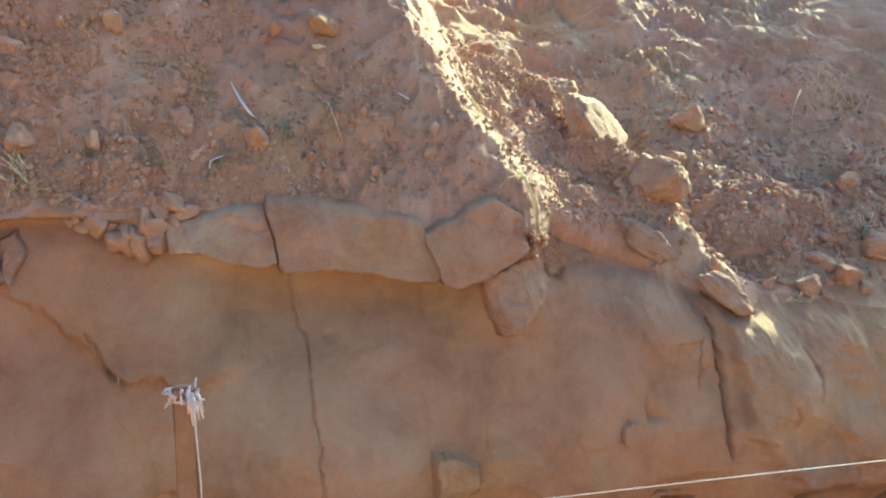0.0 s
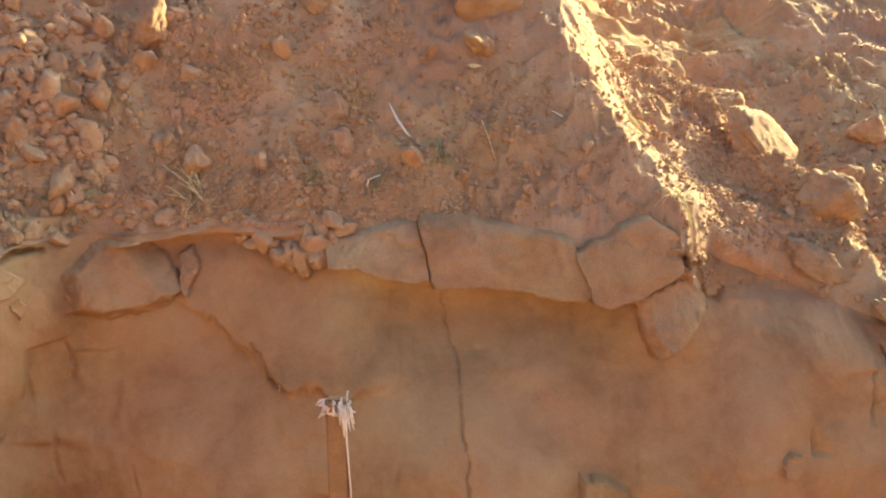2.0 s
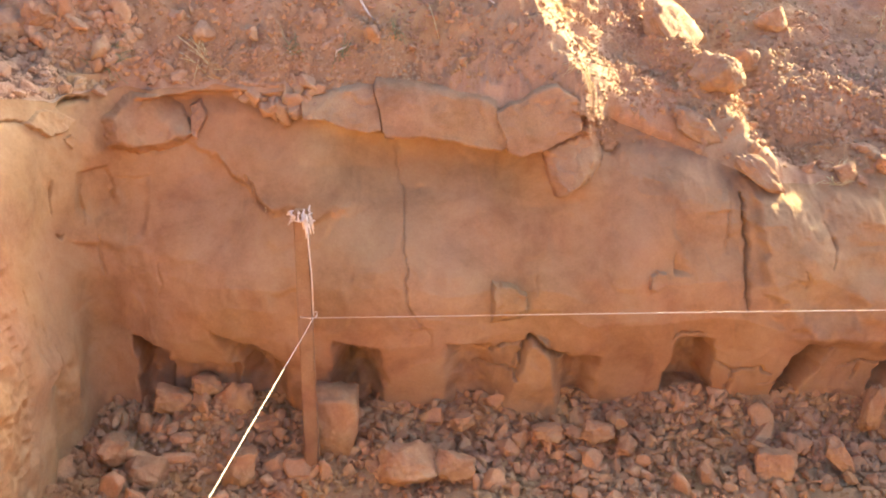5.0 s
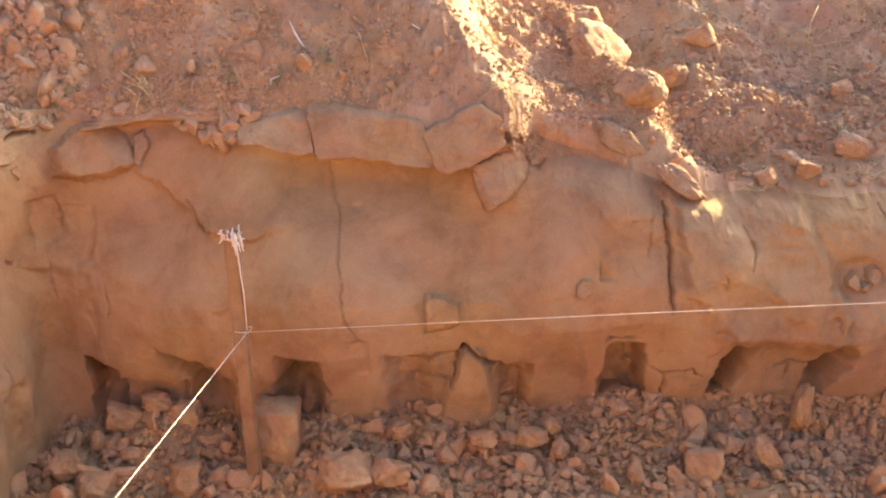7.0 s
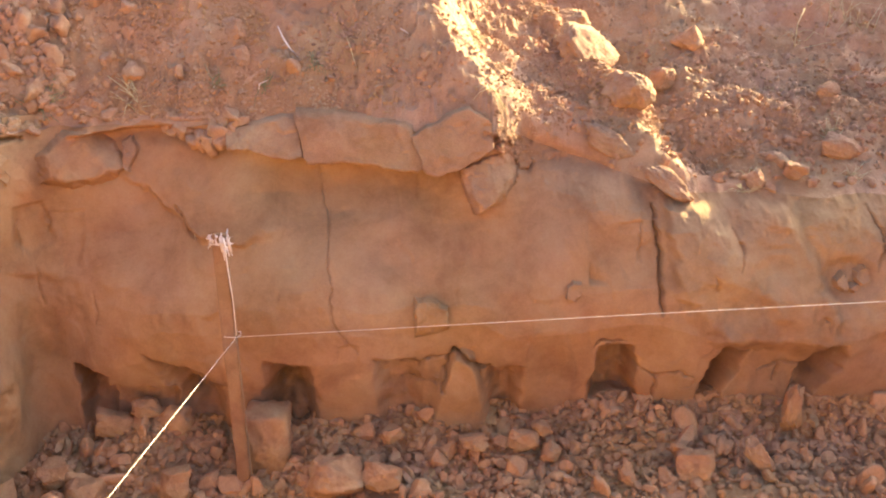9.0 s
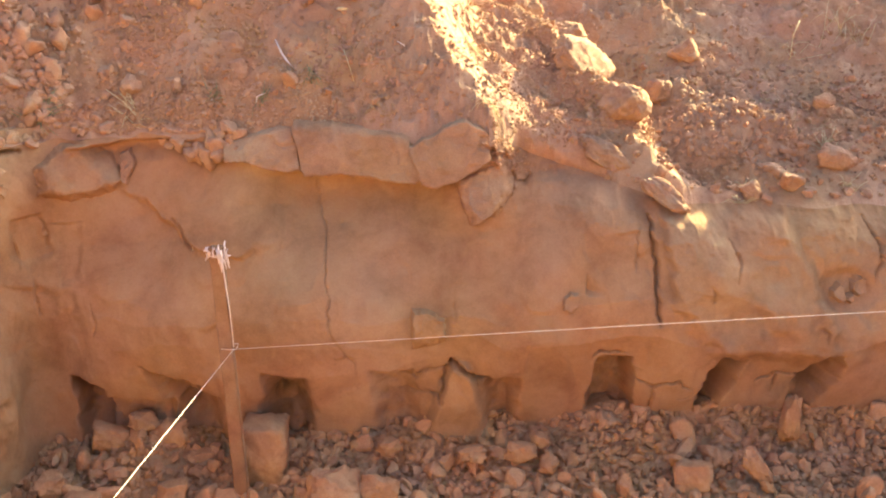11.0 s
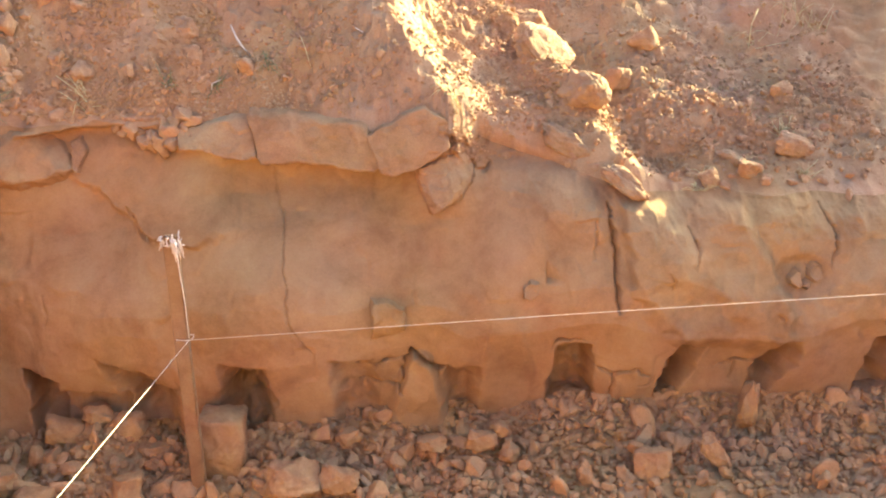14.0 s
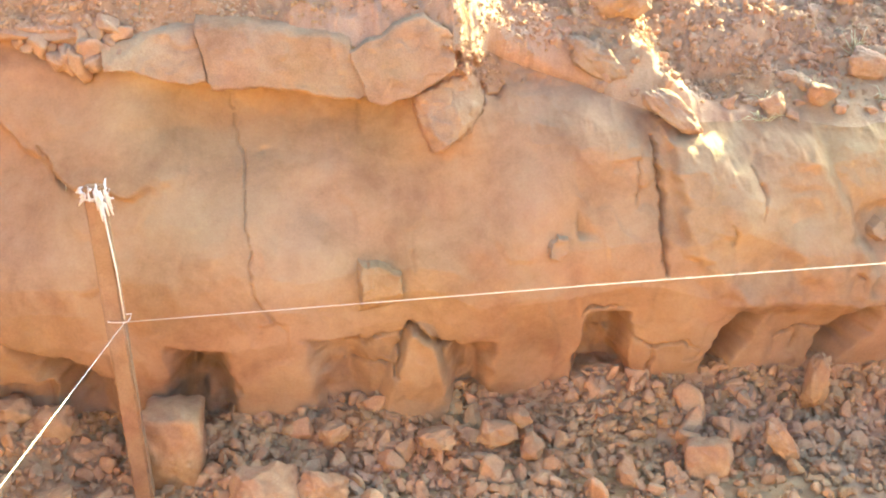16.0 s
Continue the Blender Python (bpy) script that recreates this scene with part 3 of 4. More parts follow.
# ---- the ledge: slabs and blocks that stick out under the heap ----
def ledge_block(name, left, right, top, bottom, y, depth, seed, label, lean=0.02, swing=0.0, category="clay block", sharp=(150, 40, 7), wear=1.0):
    """A block that stands out of the bank: left, right: its sides' corners (x, z) from foot to head; top, bottom: its outline's corners (x, z)."""
    s, t = np.meshgrid(np.linspace(0, 1, 96), np.linspace(0, 1, 60), indexing="ij")
    s, t = 0.5 - 0.5 * np.cos(math.pi * s), 0.5 - 0.5 * np.cos(math.pi * t)
    x = left[0][0] * (1 - s) + right[0][0] * s
    for k in range(4):
        zt, zb = np.interp(x, *zip(*top)), np.interp(x, *zip(*bottom))
        z = zb + (zt - zb) * t
        x = np.interp(z, [p[1] for p in left], [p[0] for p in left]) * (1 - s) + np.interp(z, [p[1] for p in right], [p[0] for p in right]) * s
    a, c = np.abs(2 * s - 1), np.abs(2 * t - 1)
    edge = np.clip(a ** sharp[0] + c ** np.where(t > 0.5, sharp[2], sharp[1]), 0, 1)
    q = seed * 3.7
    x, z = x + 0.005 * fbm(x, z, 0 * x + 1, 0.035, 4, 91), z + 0.006 * fbm(x, z, 0 * x + 2, 0.04, 4, 92)
    front = y + swing * (s - 0.5) + lean * t + wear * 0.012 * fbm(x, z, 0 * x + q, 0.16, 2, seed) + 0.003 * fbm(x, z * 1.4, 0 * x + q, 0.04, 3, seed + 3) + 0.0012 * fbm(x, z, 0 * x + q, 0.012, 2, seed + 4)
    flat = fbm(x, z, 0 * x + q, 0.09, 2, seed + 6)
    yy = front + 0.006 * step(0.0, 0.14, flat) + depth * edge
    n = s.shape
    v = np.stack([x, yy, z], -1).reshape(-1, 3)
    i = np.arange(n[0] * n[1]).reshape(n)
    f = np.stack([i[:-1, :-1], i[1:, :-1], i[1:, 1:], i[:-1, 1:]], -1).reshape(-1, 4).tolist()
    rim = [*i[:, 0], *i[-1, 1:], *i[-2::-1, -1], *i[0, -2:0:-1]]
    f.append([int(k) for k in rim][::-1])
    return tagged(new(name, mesh_of(name, v, f, SLAB)), label, category)


def faceted(points, seed, level=5, soft=50.0, lump=0.015, grit=0.008):
    """A worn block with the flat faces of the hull round a few corners: its middle, vertices and faces."""
    bm = bmesh.new()
    for p in points:
        bm.verts.new(p)
    bmesh.ops.convex_hull(bm, input=bm.verts)
    bm.normal_update()
    mid = np.mean(np.array(points), axis=0)
    n = np.array([f.normal[:] for f in bm.faces])
    reach = np.array([f.normal.dot(f.verts[0].co - Vector(mid)) for f in bm.faces])
    bm.free()
    n, reach = n * np.sign(reach)[:, None], np.abs(reach)
    d, f = BALLS[level]
    g = np.maximum(d @ n.T, 0) / reach
    big = g.max(axis=1)
    r = 1 / (big * np.mean((g / big[:, None]) ** soft, axis=1) ** (1 / soft) * len(n) ** (1 / soft))
    p = d * r[:, None]
    size = float(np.mean(r))
    o = np.random.RandomState(seed).uniform(0, 90, 3)
    q = p / size + o
    p = p * (1 + lump * fbm(q[:, 0], q[:, 1], q[:, 2], 0.6, 2, seed) + grit * fbm(q[:, 0], q[:, 1], q[:, 2], 0.14, 3, seed + 5))[:, None]
    return mid, p, f


def hull_thing(name, points, seed, material, label, category, group="", **how):
    mid, v, f = faceted(points, seed, **how)
    ob = new(name, mesh_of(name, v, f, material))
    ob.matrix_world = pose(*mid)
    return tagged(ob, label, category, group)


# the cracks that part the ledge, from foot to head
CRACK_A = [(0.213, 0.990), (0.207, 1.03), (0.203, 1.07), (0.186, 1.12), (0.174, 1.19)]
CRACK_B = [(0.606, 0.965), (0.600, 0.99), (0.580, 1.05), (0.562, 1.11), (0.560, 1.20)]
ledge_block("clay_slab", [(x - 0.004, z) for x, z in CRACK_A], CRACK_B, [(0.16, 1.205), (0.36, 1.190), (0.53, 1.160), (0.65, 1.12)], [(0.19, 0.998), (0.33, 1.012), (0.45, 0.995), (0.56, 0.978), (0.65, 0.985)],
            1.972, 0.17, 101, "long overhanging slab of smooth red clay on the ledge", 0.052, 0.004)
ledge_block("clay_slab", [(-0.03, 1.0), (-0.05, 1.2)], CRACK_A, [(-0.05, 1.13), (0.08, 1.165), (0.19, 1.195)], [(-0.04, 1.066), (0.030, 1.055), (0.058, 1.040), (0.116, 1.022), (0.205, 1.026)],
            1.968, 0.17, 102, "thin tapering slab of red clay on the ledge", 0.070, 0.02)
ledge_block("clay_block", [(x - 0.012, z) for x, z in CRACK_B], [(0.815, 0.96), (0.820, 1.05), (0.838, 1.20)], [(0.555, 1.105), (0.65, 1.150), (0.74, 1.188), (0.80, 1.160), (0.845, 1.08)], [(0.56, 0.990), (0.600, 0.972), (0.635, 0.964), (0.70, 0.980), (0.78, 1.020), (0.845, 1.070)],
            1.974, 0.16, 103, "cracked corner block of red clay at the ledge end", 0.045, 0.02, sharp=(150, 60, 40))


def set_in_wall(name, corners, softness, lift, seed, material, label, category):
    """A block set in the cut face: corners (w, z) clockwise; softness of each side, wide where it runs out into the face; lift: how far it stands out, of (w, z)."""
    ws, zs = [p[0] for p in corners], [p[1] for p in corners]
    w, z = np.meshgrid(np.linspace(min(ws) - 0.05, max(ws) + 0.05, 120), np.linspace(min(zs) - 0.05, max(zs) + 0.05, 110), indexing="ij")
    ww = w + 0.006 * fbm(w, z, 0 * w + 1, 0.05, 3, seed) + 0.003 * fbm(w, z, 0 * w + 2, 0.014, 2, seed)
    zz = z + 0.006 * fbm(w, z, 0 * w + 3, 0.05, 3, seed) + 0.003 * fbm(w, z, 0 * w + 4, 0.014, 2, seed)
    m = np.ones(w.shape)
    for (ax, az), (bx, bz), soft in zip(corners, corners[1:] + corners[:1], softness):
        near = ((ww - ax) * (bz - az) - (zz - az) * (bx - ax)) / math.hypot(bx - ax, bz - az)
        m = np.minimum(m, np.clip(near / soft + 0.5, 0, 1) if soft < 0.02 else step(-0.2 * soft, soft, near))
    high = lift(ww, zz) + 0.006 * fbm(w, z, 0 * w + 5, 0.07, 3, seed) + 0.0018 * fbm(w, z, 0 * w + 6, 0.02, 3, seed)
    high = high + 0.005 * step(0.0, 0.10, fbm(w, z, 0 * w + 7, 0.08, 2, seed + 9))
    o = proud(w, z) + (high + 0.022) * m - 0.022
    o[[0, -1], :] -= 0.12
    o[:, [0, -1]] -= 0.12
    x, y, nx, ny = plan(w)
    v = np.stack([x + nx * o, y + ny * o, z], -1).reshape(-1, 3)
    i = np.arange(w.size).reshape(w.shape)
    f = np.stack([i[:-1, :-1], i[1:, :-1], i[1:, 1:], i[:-1, 1:]], -1).reshape(-1, 4).tolist()
    rim = [*i[:, 0], *i[-1, 1:], *i[-2::-1, -1], *i[0, -2:0:-1]]
    f.append([int(k) for k in rim][::-1])
    return tagged(new(name, mesh_of(name, v, f, material)), label, category)


set_in_wall("clay_block", [(0.702, 0.985), (0.900, 1.055), (0.930, 0.960), (0.888, 0.905), (0.822, 0.850), (0.750, 0.836)], (0.010, 0.05, 0.05, 0.035, 0.008, 0.014),
            lambda w, z: np.minimum(np.minimum(0.022 + 0.42 * (1.0 - z), 0.016 + 1.1 * (w - 0.705 + 0.22 * (z - 0.98))), 0.012 + 0.65 * (0.935 - w)), 104, SLAB, "jutting angular lump of red clay below the corner block", "clay block")
set_in_wall("clay_boulder", [(-0.632, 1.055), (-0.560, 1.120), (-0.470, 1.128), (-0.398, 1.066), (-0.380, 1.000), (-0.430, 0.945), (-0.530, 0.915), (-0.635, 0.960)], (0.03, 0.012, 0.012, 0.009, 0.012, 0.05, 0.06, 0.05),
            lambda w, z: np.minimum(np.minimum(0.050 + 0.16 * (1.02 - z) + 0.10 * (w + 0.5), 0.046 + 0.62 * (1.062 - z) - 0.50 * (w + 0.46)), np.minimum(0.030 + 0.6 * (w + 0.635), 0.02 + 0.55 * (z - 0.91))), 105, FACE, "large worn block of red clay set in the ledge", "clay boulder")
set_in_wall("clay_lump", [(0.556, 0.594), (0.612, 0.590), (0.668, 0.574), (0.668, 0.470), (0.556, 0.450)], (0.010, 0.006, 0.006, 0.07, 0.016),
            lambda w, z: 0.030 + 0.03 * (0.668 - w), 108, FACE, "squared lump of clay standing out of the cut face", "clay lump")
set_in_wall("clay_lump", [(1.043, 0.632), (1.060, 0.648), (1.094, 0.645), (1.100, 0.602), (1.075, 0.580), (1.045, 0.595)], (0.006, 0.006, 0.008, 0.010, 0.012, 0.007),
            lambda w, z: 0.022 + 0 * w, 109, FACE, "small crumbling lump of clay stuck on the cut face", "clay lump")
for k, (a, b, r) in enumerate([(2.003, 0.650, 0.030), (1.935, 0.628, 0.026), (1.970, 0.607, 0.016)]):
    set_in_wall("clay_lump", [(a + r * math.cos(q), b + 1.1 * r * math.sin(q)) for q in (2.6, 1.5, 0.5, -0.6, -1.7, -2.7)], (0.016, 0.010, 0.018, 0.012, 0.018, 0.014),
                lambda w, z: 0.020 + 0 * w, 110 + k, FACE, "small clay nodule in a round hollow of the face", "clay lump")
set_in_wall("clay_wedge", [(-0.392, 1.090), (-0.352, 1.100), (-0.340, 1.040), (-0.360, 0.985), (-0.376, 0.995)], (0.009, 0.010, 0.012, 0.010, 0.008),
            lambda w, z: 0.026 - 0.35 * (w + 0.37), 106, SLAB, "small wedge of clay beside the large block", "clay wedge")
set_in_wall("clay_wedge", [(-0.855, 1.070), (-0.775, 1.096), (-0.735, 1.092), (-0.698, 1.056), (-0.745, 1.022), (-0.795, 1.024)], (0.008, 0.008, 0.009, 0.009, 0.009, 0.009),
            lambda w, z: 0.014 + 0.15 * (1.06 - z), 107, FACE, "flat clay piece lying between two cracks", "clay wedge")
set_in_wall("clay_wedge", [(-0.742, 1.014), (-0.712, 1.026), (-0.700, 1.000), (-0.722, 0.972)], (0.007, 0.007, 0.009, 0.009), lambda w, z: 0.010 + 0 * w, 113, FACE, "small broken clay piece below the flat one", "clay wedge")
lump_rng = np.random.RandomState(12)
for k, (x, z, r) in enumerate([(-0.185, 1.108, 0.022), (-0.150, 1.085, 0.027), (-0.125, 1.105, 0.024), (-0.105, 1.082, 0.030), (-0.075, 1.098, 0.026), (-0.060, 1.080, 0.024), (-0.048, 1.085, 0.022),
                               (-0.085, 1.130, 0.028), (-0.055, 1.150, 0.026), (-0.030, 1.122, 0.024), (-0.022, 1.160, 0.022), (-0.110, 1.150, 0.020), (-0.142, 1.135, 0.018), (-0.012, 1.090, 0.018), (-0.210, 1.118, 0.016), (-0.24, 1.124, 0.014), (-0.165, 1.112, 0.020), (-0.095, 1.108, 0.022), (-0.075, 1.160, 0.018), (-0.035, 1.098, 0.022), (-0.128, 1.078, 0.020), (-0.004, 1.140, 0.020)]):
    lump_thing("clay_lump", (x, 2.025 + 0.45 * (z - 1.1) + 0.4 * (0.03 - r), z), (r * 0.95, r * 1.1, r * 1.05), tuple(lump_rng.uniform(-28, 28, 3)), 120 + k, CLOD, "fist-sized clay lump in a cluster on the ledge", "clay lump", "lumps on the ledge", level=4, cuts=11, soft=18, lump=0.12, grit=0.05)

# ---- blocks and boulders on the heap ----
def on_heap(x, y):
    """Height of the heap under a place of the long side."""
    w = np.array([x])
    top = brow(w)
    yb = plan(w)[1] - proud(w, top)
    return float((brow_line(w) + rise(w, np.array([y]), np.maximum(y - yb, 0)))[0])


def heap_rock(x, y, size, turn, seed, label, sink=0.35, **how):
    how = {"level": 5, "cuts": 16, "soft": 10, "lump": 0.13, "grit": 0.07, **how}
    return lump_thing("earth_rock", (x, y, on_heap(x, y) + size[2] * (1 - 2 * sink)), size, turn, seed, CLOD, label, "earth rock", "rocks on the heap", **how)


heap_rock(1.185, 2.46, (0.115, 0.105, 0.040), (40, 38, 0), 201, "flat sunlit slab of pale earth on the heap", -0.25, box=0.85, soft=30, lump=0.10)
heap_rock(1.310, 2.25, (0.066, 0.07, 0.066), (10, 30, 30), 202, "rounded block of reddish earth with a sunlit edge", 0.2, box=1.0, soft=12)
heap_rock(1.220, 2.15, (0.090, 0.055, 0.045), (0, 32, 10), 203, "long rounded block of earth on the slope", 0.3, box=0.95, soft=14)
heap_rock(1.485, 2.52, (0.042, 0.040, 0.045), (10, 10, 20), 204, "small blocky earth rock beside the others", 0.2, box=0.95)
heap_rock(1.17, 2.74, (0.075, 0.065, 0.07), (10, 0, 20), 205, "upright block of earth on the heap", 0.3, box=0.95)
heap_rock(0.97, 2.90, (0.09, 0.08, 0.08), (0, 10, 40), 206, "large block of earth high on the heap", 0.35, box=0.95)
heap_rock(0.37, 2.45, (0.10, 0.07, 0.08), (20, 6, 10), 207, "squared block of earth high on the heap", 0.42, box=0.95)
heap_rock(0.50, 2.50, (0.07, 0.06, 0.07), (0, 0, 30), 215, "dark block of earth high on the heap", 0.3, box=0.95)
heap_rock(0.345, 2.345, (0.050, 0.035, 0.030), (0, 30, 20), 216, "sunlit crumbling lump on the steep slope", 0.2)
heap_rock(2.015, 2.17, (0.075, 0.06, 0.045), (0, 14, 0), 208, "rounded earth rock with sunlit crumbs on top", 0.40)
heap_rock(1.80, 2.17, (0.040, 0.035, 0.032), (0, 0, 0), 209, "earth rock at the slope foot", 0.35)
heap_rock(1.83, 2.09, (0.034, 0.030, 0.030), (0, 0, 40), 217, "earth rock at the slope foot", 0.35)
heap_rock(2.045, 2.39, (0.034, 0.030, 0.028), (0, 20, 0), 210, "small earth rock on the slope", 0.3)
heap_rock(1.62, 2.66, (0.060, 0.05, 0.045), (0, 10, 0), 211, "broken earth rock on the slope", 0.35)
heap_rock(1.385, 2.005, (0.090, 0.040, 0.038), (0, 36, -20), 212, "sunlit ridge of crumbling earth above the long crack", 0.1, cuts=14)
heap_rock(1.69, 2.05, (0.040, 0.035, 0.035), (0, 20, 0), 213, "sunlit lump of earth with dry roots", 0.2, cuts=14)
heap_rock(1.02, 2.20, (0.035, 0.03, 0.03), (0, 20, 0), 214, "lump of earth tangled with dry roots", 0.3, cuts=14)
for k, (x, y, r) in enumerate([(-1.03, 2.13, 0.080), (-0.91, 2.06, 0.085), (-1.10, 2.22, 0.045), (-1.17, 1.92, 0.045), (-1.03, 1.90, 0.036), (-0.83, 2.07, 0.062), (-0.79, 2.12, 0.040), (-0.95, 2.16, 0.055),
                               (-0.755, 2.08, 0.040), (-0.686, 2.19, 0.040), (-0.67, 2.13, 0.040), (-0.645, 2.045, 0.044), (-0.60, 2.11, 0.038), (-0.585, 2.165, 0.036), (-0.605, 2.20, 0.030), (-0.613, 2.29, 0.042), (-0.49, 2.285, 0.066),
                               (-0.035, 2.225, 0.054), (-0.004, 2.178, 0.054), (-0.348, 2.132, 0.040), (0.165, 2.140, 0.040), (-0.17, 2.29, 0.028), (-0.08, 2.43, 0.060), (-0.20, 2.10, 0.022), (0.29, 2.12, 0.018),
                               (-0.78, 2.24, 0.036), (-0.86, 2.32, 0.036), (-1.00, 2.30, 0.036), (-0.72, 2.06, 0.030), (-0.40, 2.46, 0.048), (-0.66, 2.38, 0.038), (0.22, 2.34, 0.022), (0.45, 2.10, 0.016), (0.60, 2.14, 0.018)]):
    heap_rock(x, y, (r * 0.95, r * 0.8, r * 0.65), (13 * k, 7 * k, 50 * k), 220 + k, "rounded lump of dry reddish earth on the heap", 0.48, level=5 if r > 0.05 else 4)

# ---- countable clods on the heap and chunks on the trench floor ----
rng = np.random.RandomState(7)
clods = [mesh_of("soil_clod", *chunk((0.02, 0.017, 0.0144), 300 + k, level=4, cuts=14, soft=10, grit=0.06, lump=0.14), CLOD) for k in range(14)]
made = 0
while made < 290:
    zone = rng.rand()
    if zone < 0.62:
        w, d = rng.uniform(-1.0, -0.30) - 0.15 * rng.rand(), abs(rng.normal(0.28, 0.22))
        if w > -0.55 and rng.rand() < 0.6:
            continue
        r = rng.uniform(0.011, 0.030) if rng.rand() < 0.8 else rng.uniform(0.03, 0.042)
    elif zone < 0.9:
        w, d = rng.uniform(1.05, 2.25), abs(rng.normal(0.22, 0.2))
        r = rng.uniform(0.010, 0.024)
    else:
        w, d = rng.uniform(-0.3, 0.62), rng.uniform(0.05, 0.8)
        r = rng.uniform(0.008, 0.016)
    x, y, z = [float(a[0]) for a in heap_place(np.array([w]), np.array([d]))]
    ob = tagged(new("soil_clod", clods[made % len(clods)]), "small dry clod of reddish soil on the heap", "clod", "clods on the heap")
    ob.matrix_world = pose(x, y, z + 0.05 * r, *rng.uniform(0, 360, 3)) @ Matrix.Diagonal((50 * r, 50 * r * rng.uniform(0.8, 1.2), 50 * r, 1))
    made += 1

chunks = [mesh_of("clay_chunk", *chunk((0.02, 0.016, 0.0116), 330 + k, level=4, cuts=8, soft=110, grit=0.02, lump=0.04), RUBBLE) for k in range(24)]
made = 0
while made < 300:
    x, y = rng.uniform(-0.72, 2.35), 1.92 - abs(rng.normal(0.0, 0.22))
    if y < 1.2:
        continue
    r = rng.uniform(0.010, 0.026) if rng.rand() < 0.84 else rng.uniform(0.026, 0.040)
    z = float(floor_height(np.array([x]), np.array([y]))[0])
    ob = tagged(new("clay_chunk", chunks[made % len(chunks)]), "angular chunk of broken grey-red clay on the floor", "clay chunk", "rubble along the wall foot")
    ob.matrix_world = pose(x, y, z + 0.35 * r, *rng.uniform(0, 360, 3)) @ Matrix.Diagonal((50 * r, 50 * r * rng.uniform(0.7, 1.1), 50 * r * rng.uniform(0.8, 1.2), 1))
    made += 1


def floor_block(x, y, z, size, turn, seed, label, **how):
    size = tuple(0.9 * k for k in size)
    how = {"level": 5, "cuts": 14, "soft": 60, "box": 1.0, "lump": 0.11, "grit": 0.045, **how}
    return lump_thing("clay_block", (x, y, z), size, turn, seed, RUBBLE, label, "clay block", "", **how)


hull_thing("clay_block", [(-0.005, 1.715, 0.262), (0.150, 1.715, 0.258), (0.158, 1.72, 0.15), (0.118, 1.715, 0.02), (0.030, 1.715, 0.02), (0.000, 1.70, 0.15), (0.120, 1.692, 0.14), (0.02, 1.85, 0.262), (0.15, 1.85, 0.255), (0.14, 1.85, 0.02), (0.02, 1.85, 0.02)], 401, RUBBLE, "squared upright block of red clay beside the stake", "clay block", soft=26, lump=0.06, grit=0.03)
floor_block(0.315, 1.63, 0.095, (0.085, 0.075, 0.055), (12, 8, 14), 402, "large cracked chunk of pale clay on the rubble")
floor_block(0.440, 1.63, 0.090, (0.050, 0.050, 0.045), (0, 24, 40), 413, "split-off chunk of pale clay on the rubble")
floor_block(-0.440, 1.865, 0.170, (0.062, 0.05, 0.046), (0, 12, 10), 403, "angular clay chunk stacked in the wall's hollow")
floor_block(-0.255, 1.865, 0.165, (0.085, 0.045, 0.052), (0, -34, 6), 404, "leaning three-sided clay chunk stacked in the wall's hollow")
floor_block(-0.340, 1.880, 0.220, (0.050, 0.040, 0.032), (0, 10, 30), 414, "clay chunk wedged at the top of the pile")
floor_block(-0.365, 1.820, 0.120, (0.050, 0.040, 0.034), (0, -10, 50), 415, "small clay chunk in the pile")
floor_block(-0.150, 1.83, 0.095, (0.045, 0.040, 0.038), (10, 0, 20), 416, "small clay chunk in the pile")
floor_block(-0.565, 1.66, 0.105, (0.050, 0.045, 0.038), (10, 0, 50), 405, "angular clay chunk on the rubble")
floor_block(-0.460, 1.60, 0.060, (0.060, 0.050, 0.045), (0, 20, 10), 417, "angular clay chunk on the rubble")
floor_block(-0.185, 1.62, 0.070, (0.045, 0.040, 0.060), (0, 0, 20), 418, "upright clay chunk on the rubble")
floor_block(1.420, 1.65, 0.100, (0.055, 0.045, 0.055), (0, 0, 10), 406, "upright pale clay chunk on the rubble")
floor_block(1.635, 1.66, 0.125, (0.065, 0.032, 0.030), (0, 48, 0), 407, "long tilted clay chunk on the rubble")
floor_block(1.785, 1.80, 0.225, (0.030, 0.032, 0.080), (0, 8, 0), 408, "upright splinter of clay against the wall")
floor_block(1.345, 1.62, 0.05, (0.03, 0.03, 0.045), (0, -20, 30), 409, "small clay chunk on the rubble")
floor_block(0.900, 1.75, 0.150, (0.050, 0.035, 0.036), (0, 10, 0), 410, "small clay chunk on the rubble")
floor_block(0.965, 1.77, 0.180, (0.030, 0.026, 0.024), (0, 30, 0), 419, "small clay chunk on the rubble")
floor_block(0.985, 1.71, 0.125, (0.034, 0.030, 0.026), (0, -30, 60), 420, "small clay chunk on the rubble")
floor_block(0.740, 1.74, 0.150, (0.045, 0.035, 0.026), (0, -12, 0), 411, "small clay chunk on the rubble")
floor_block(0.480, 1.76, 0.170, (0.034, 0.028, 0.026), (0, -12, 30), 412, "small clay chunk on the rubble")
floor_block(1.215, 1.62, 0.075, (0.026, 0.026, 0.050), (0, -24, 0), 421, "narrow upright clay chunk on the rubble")

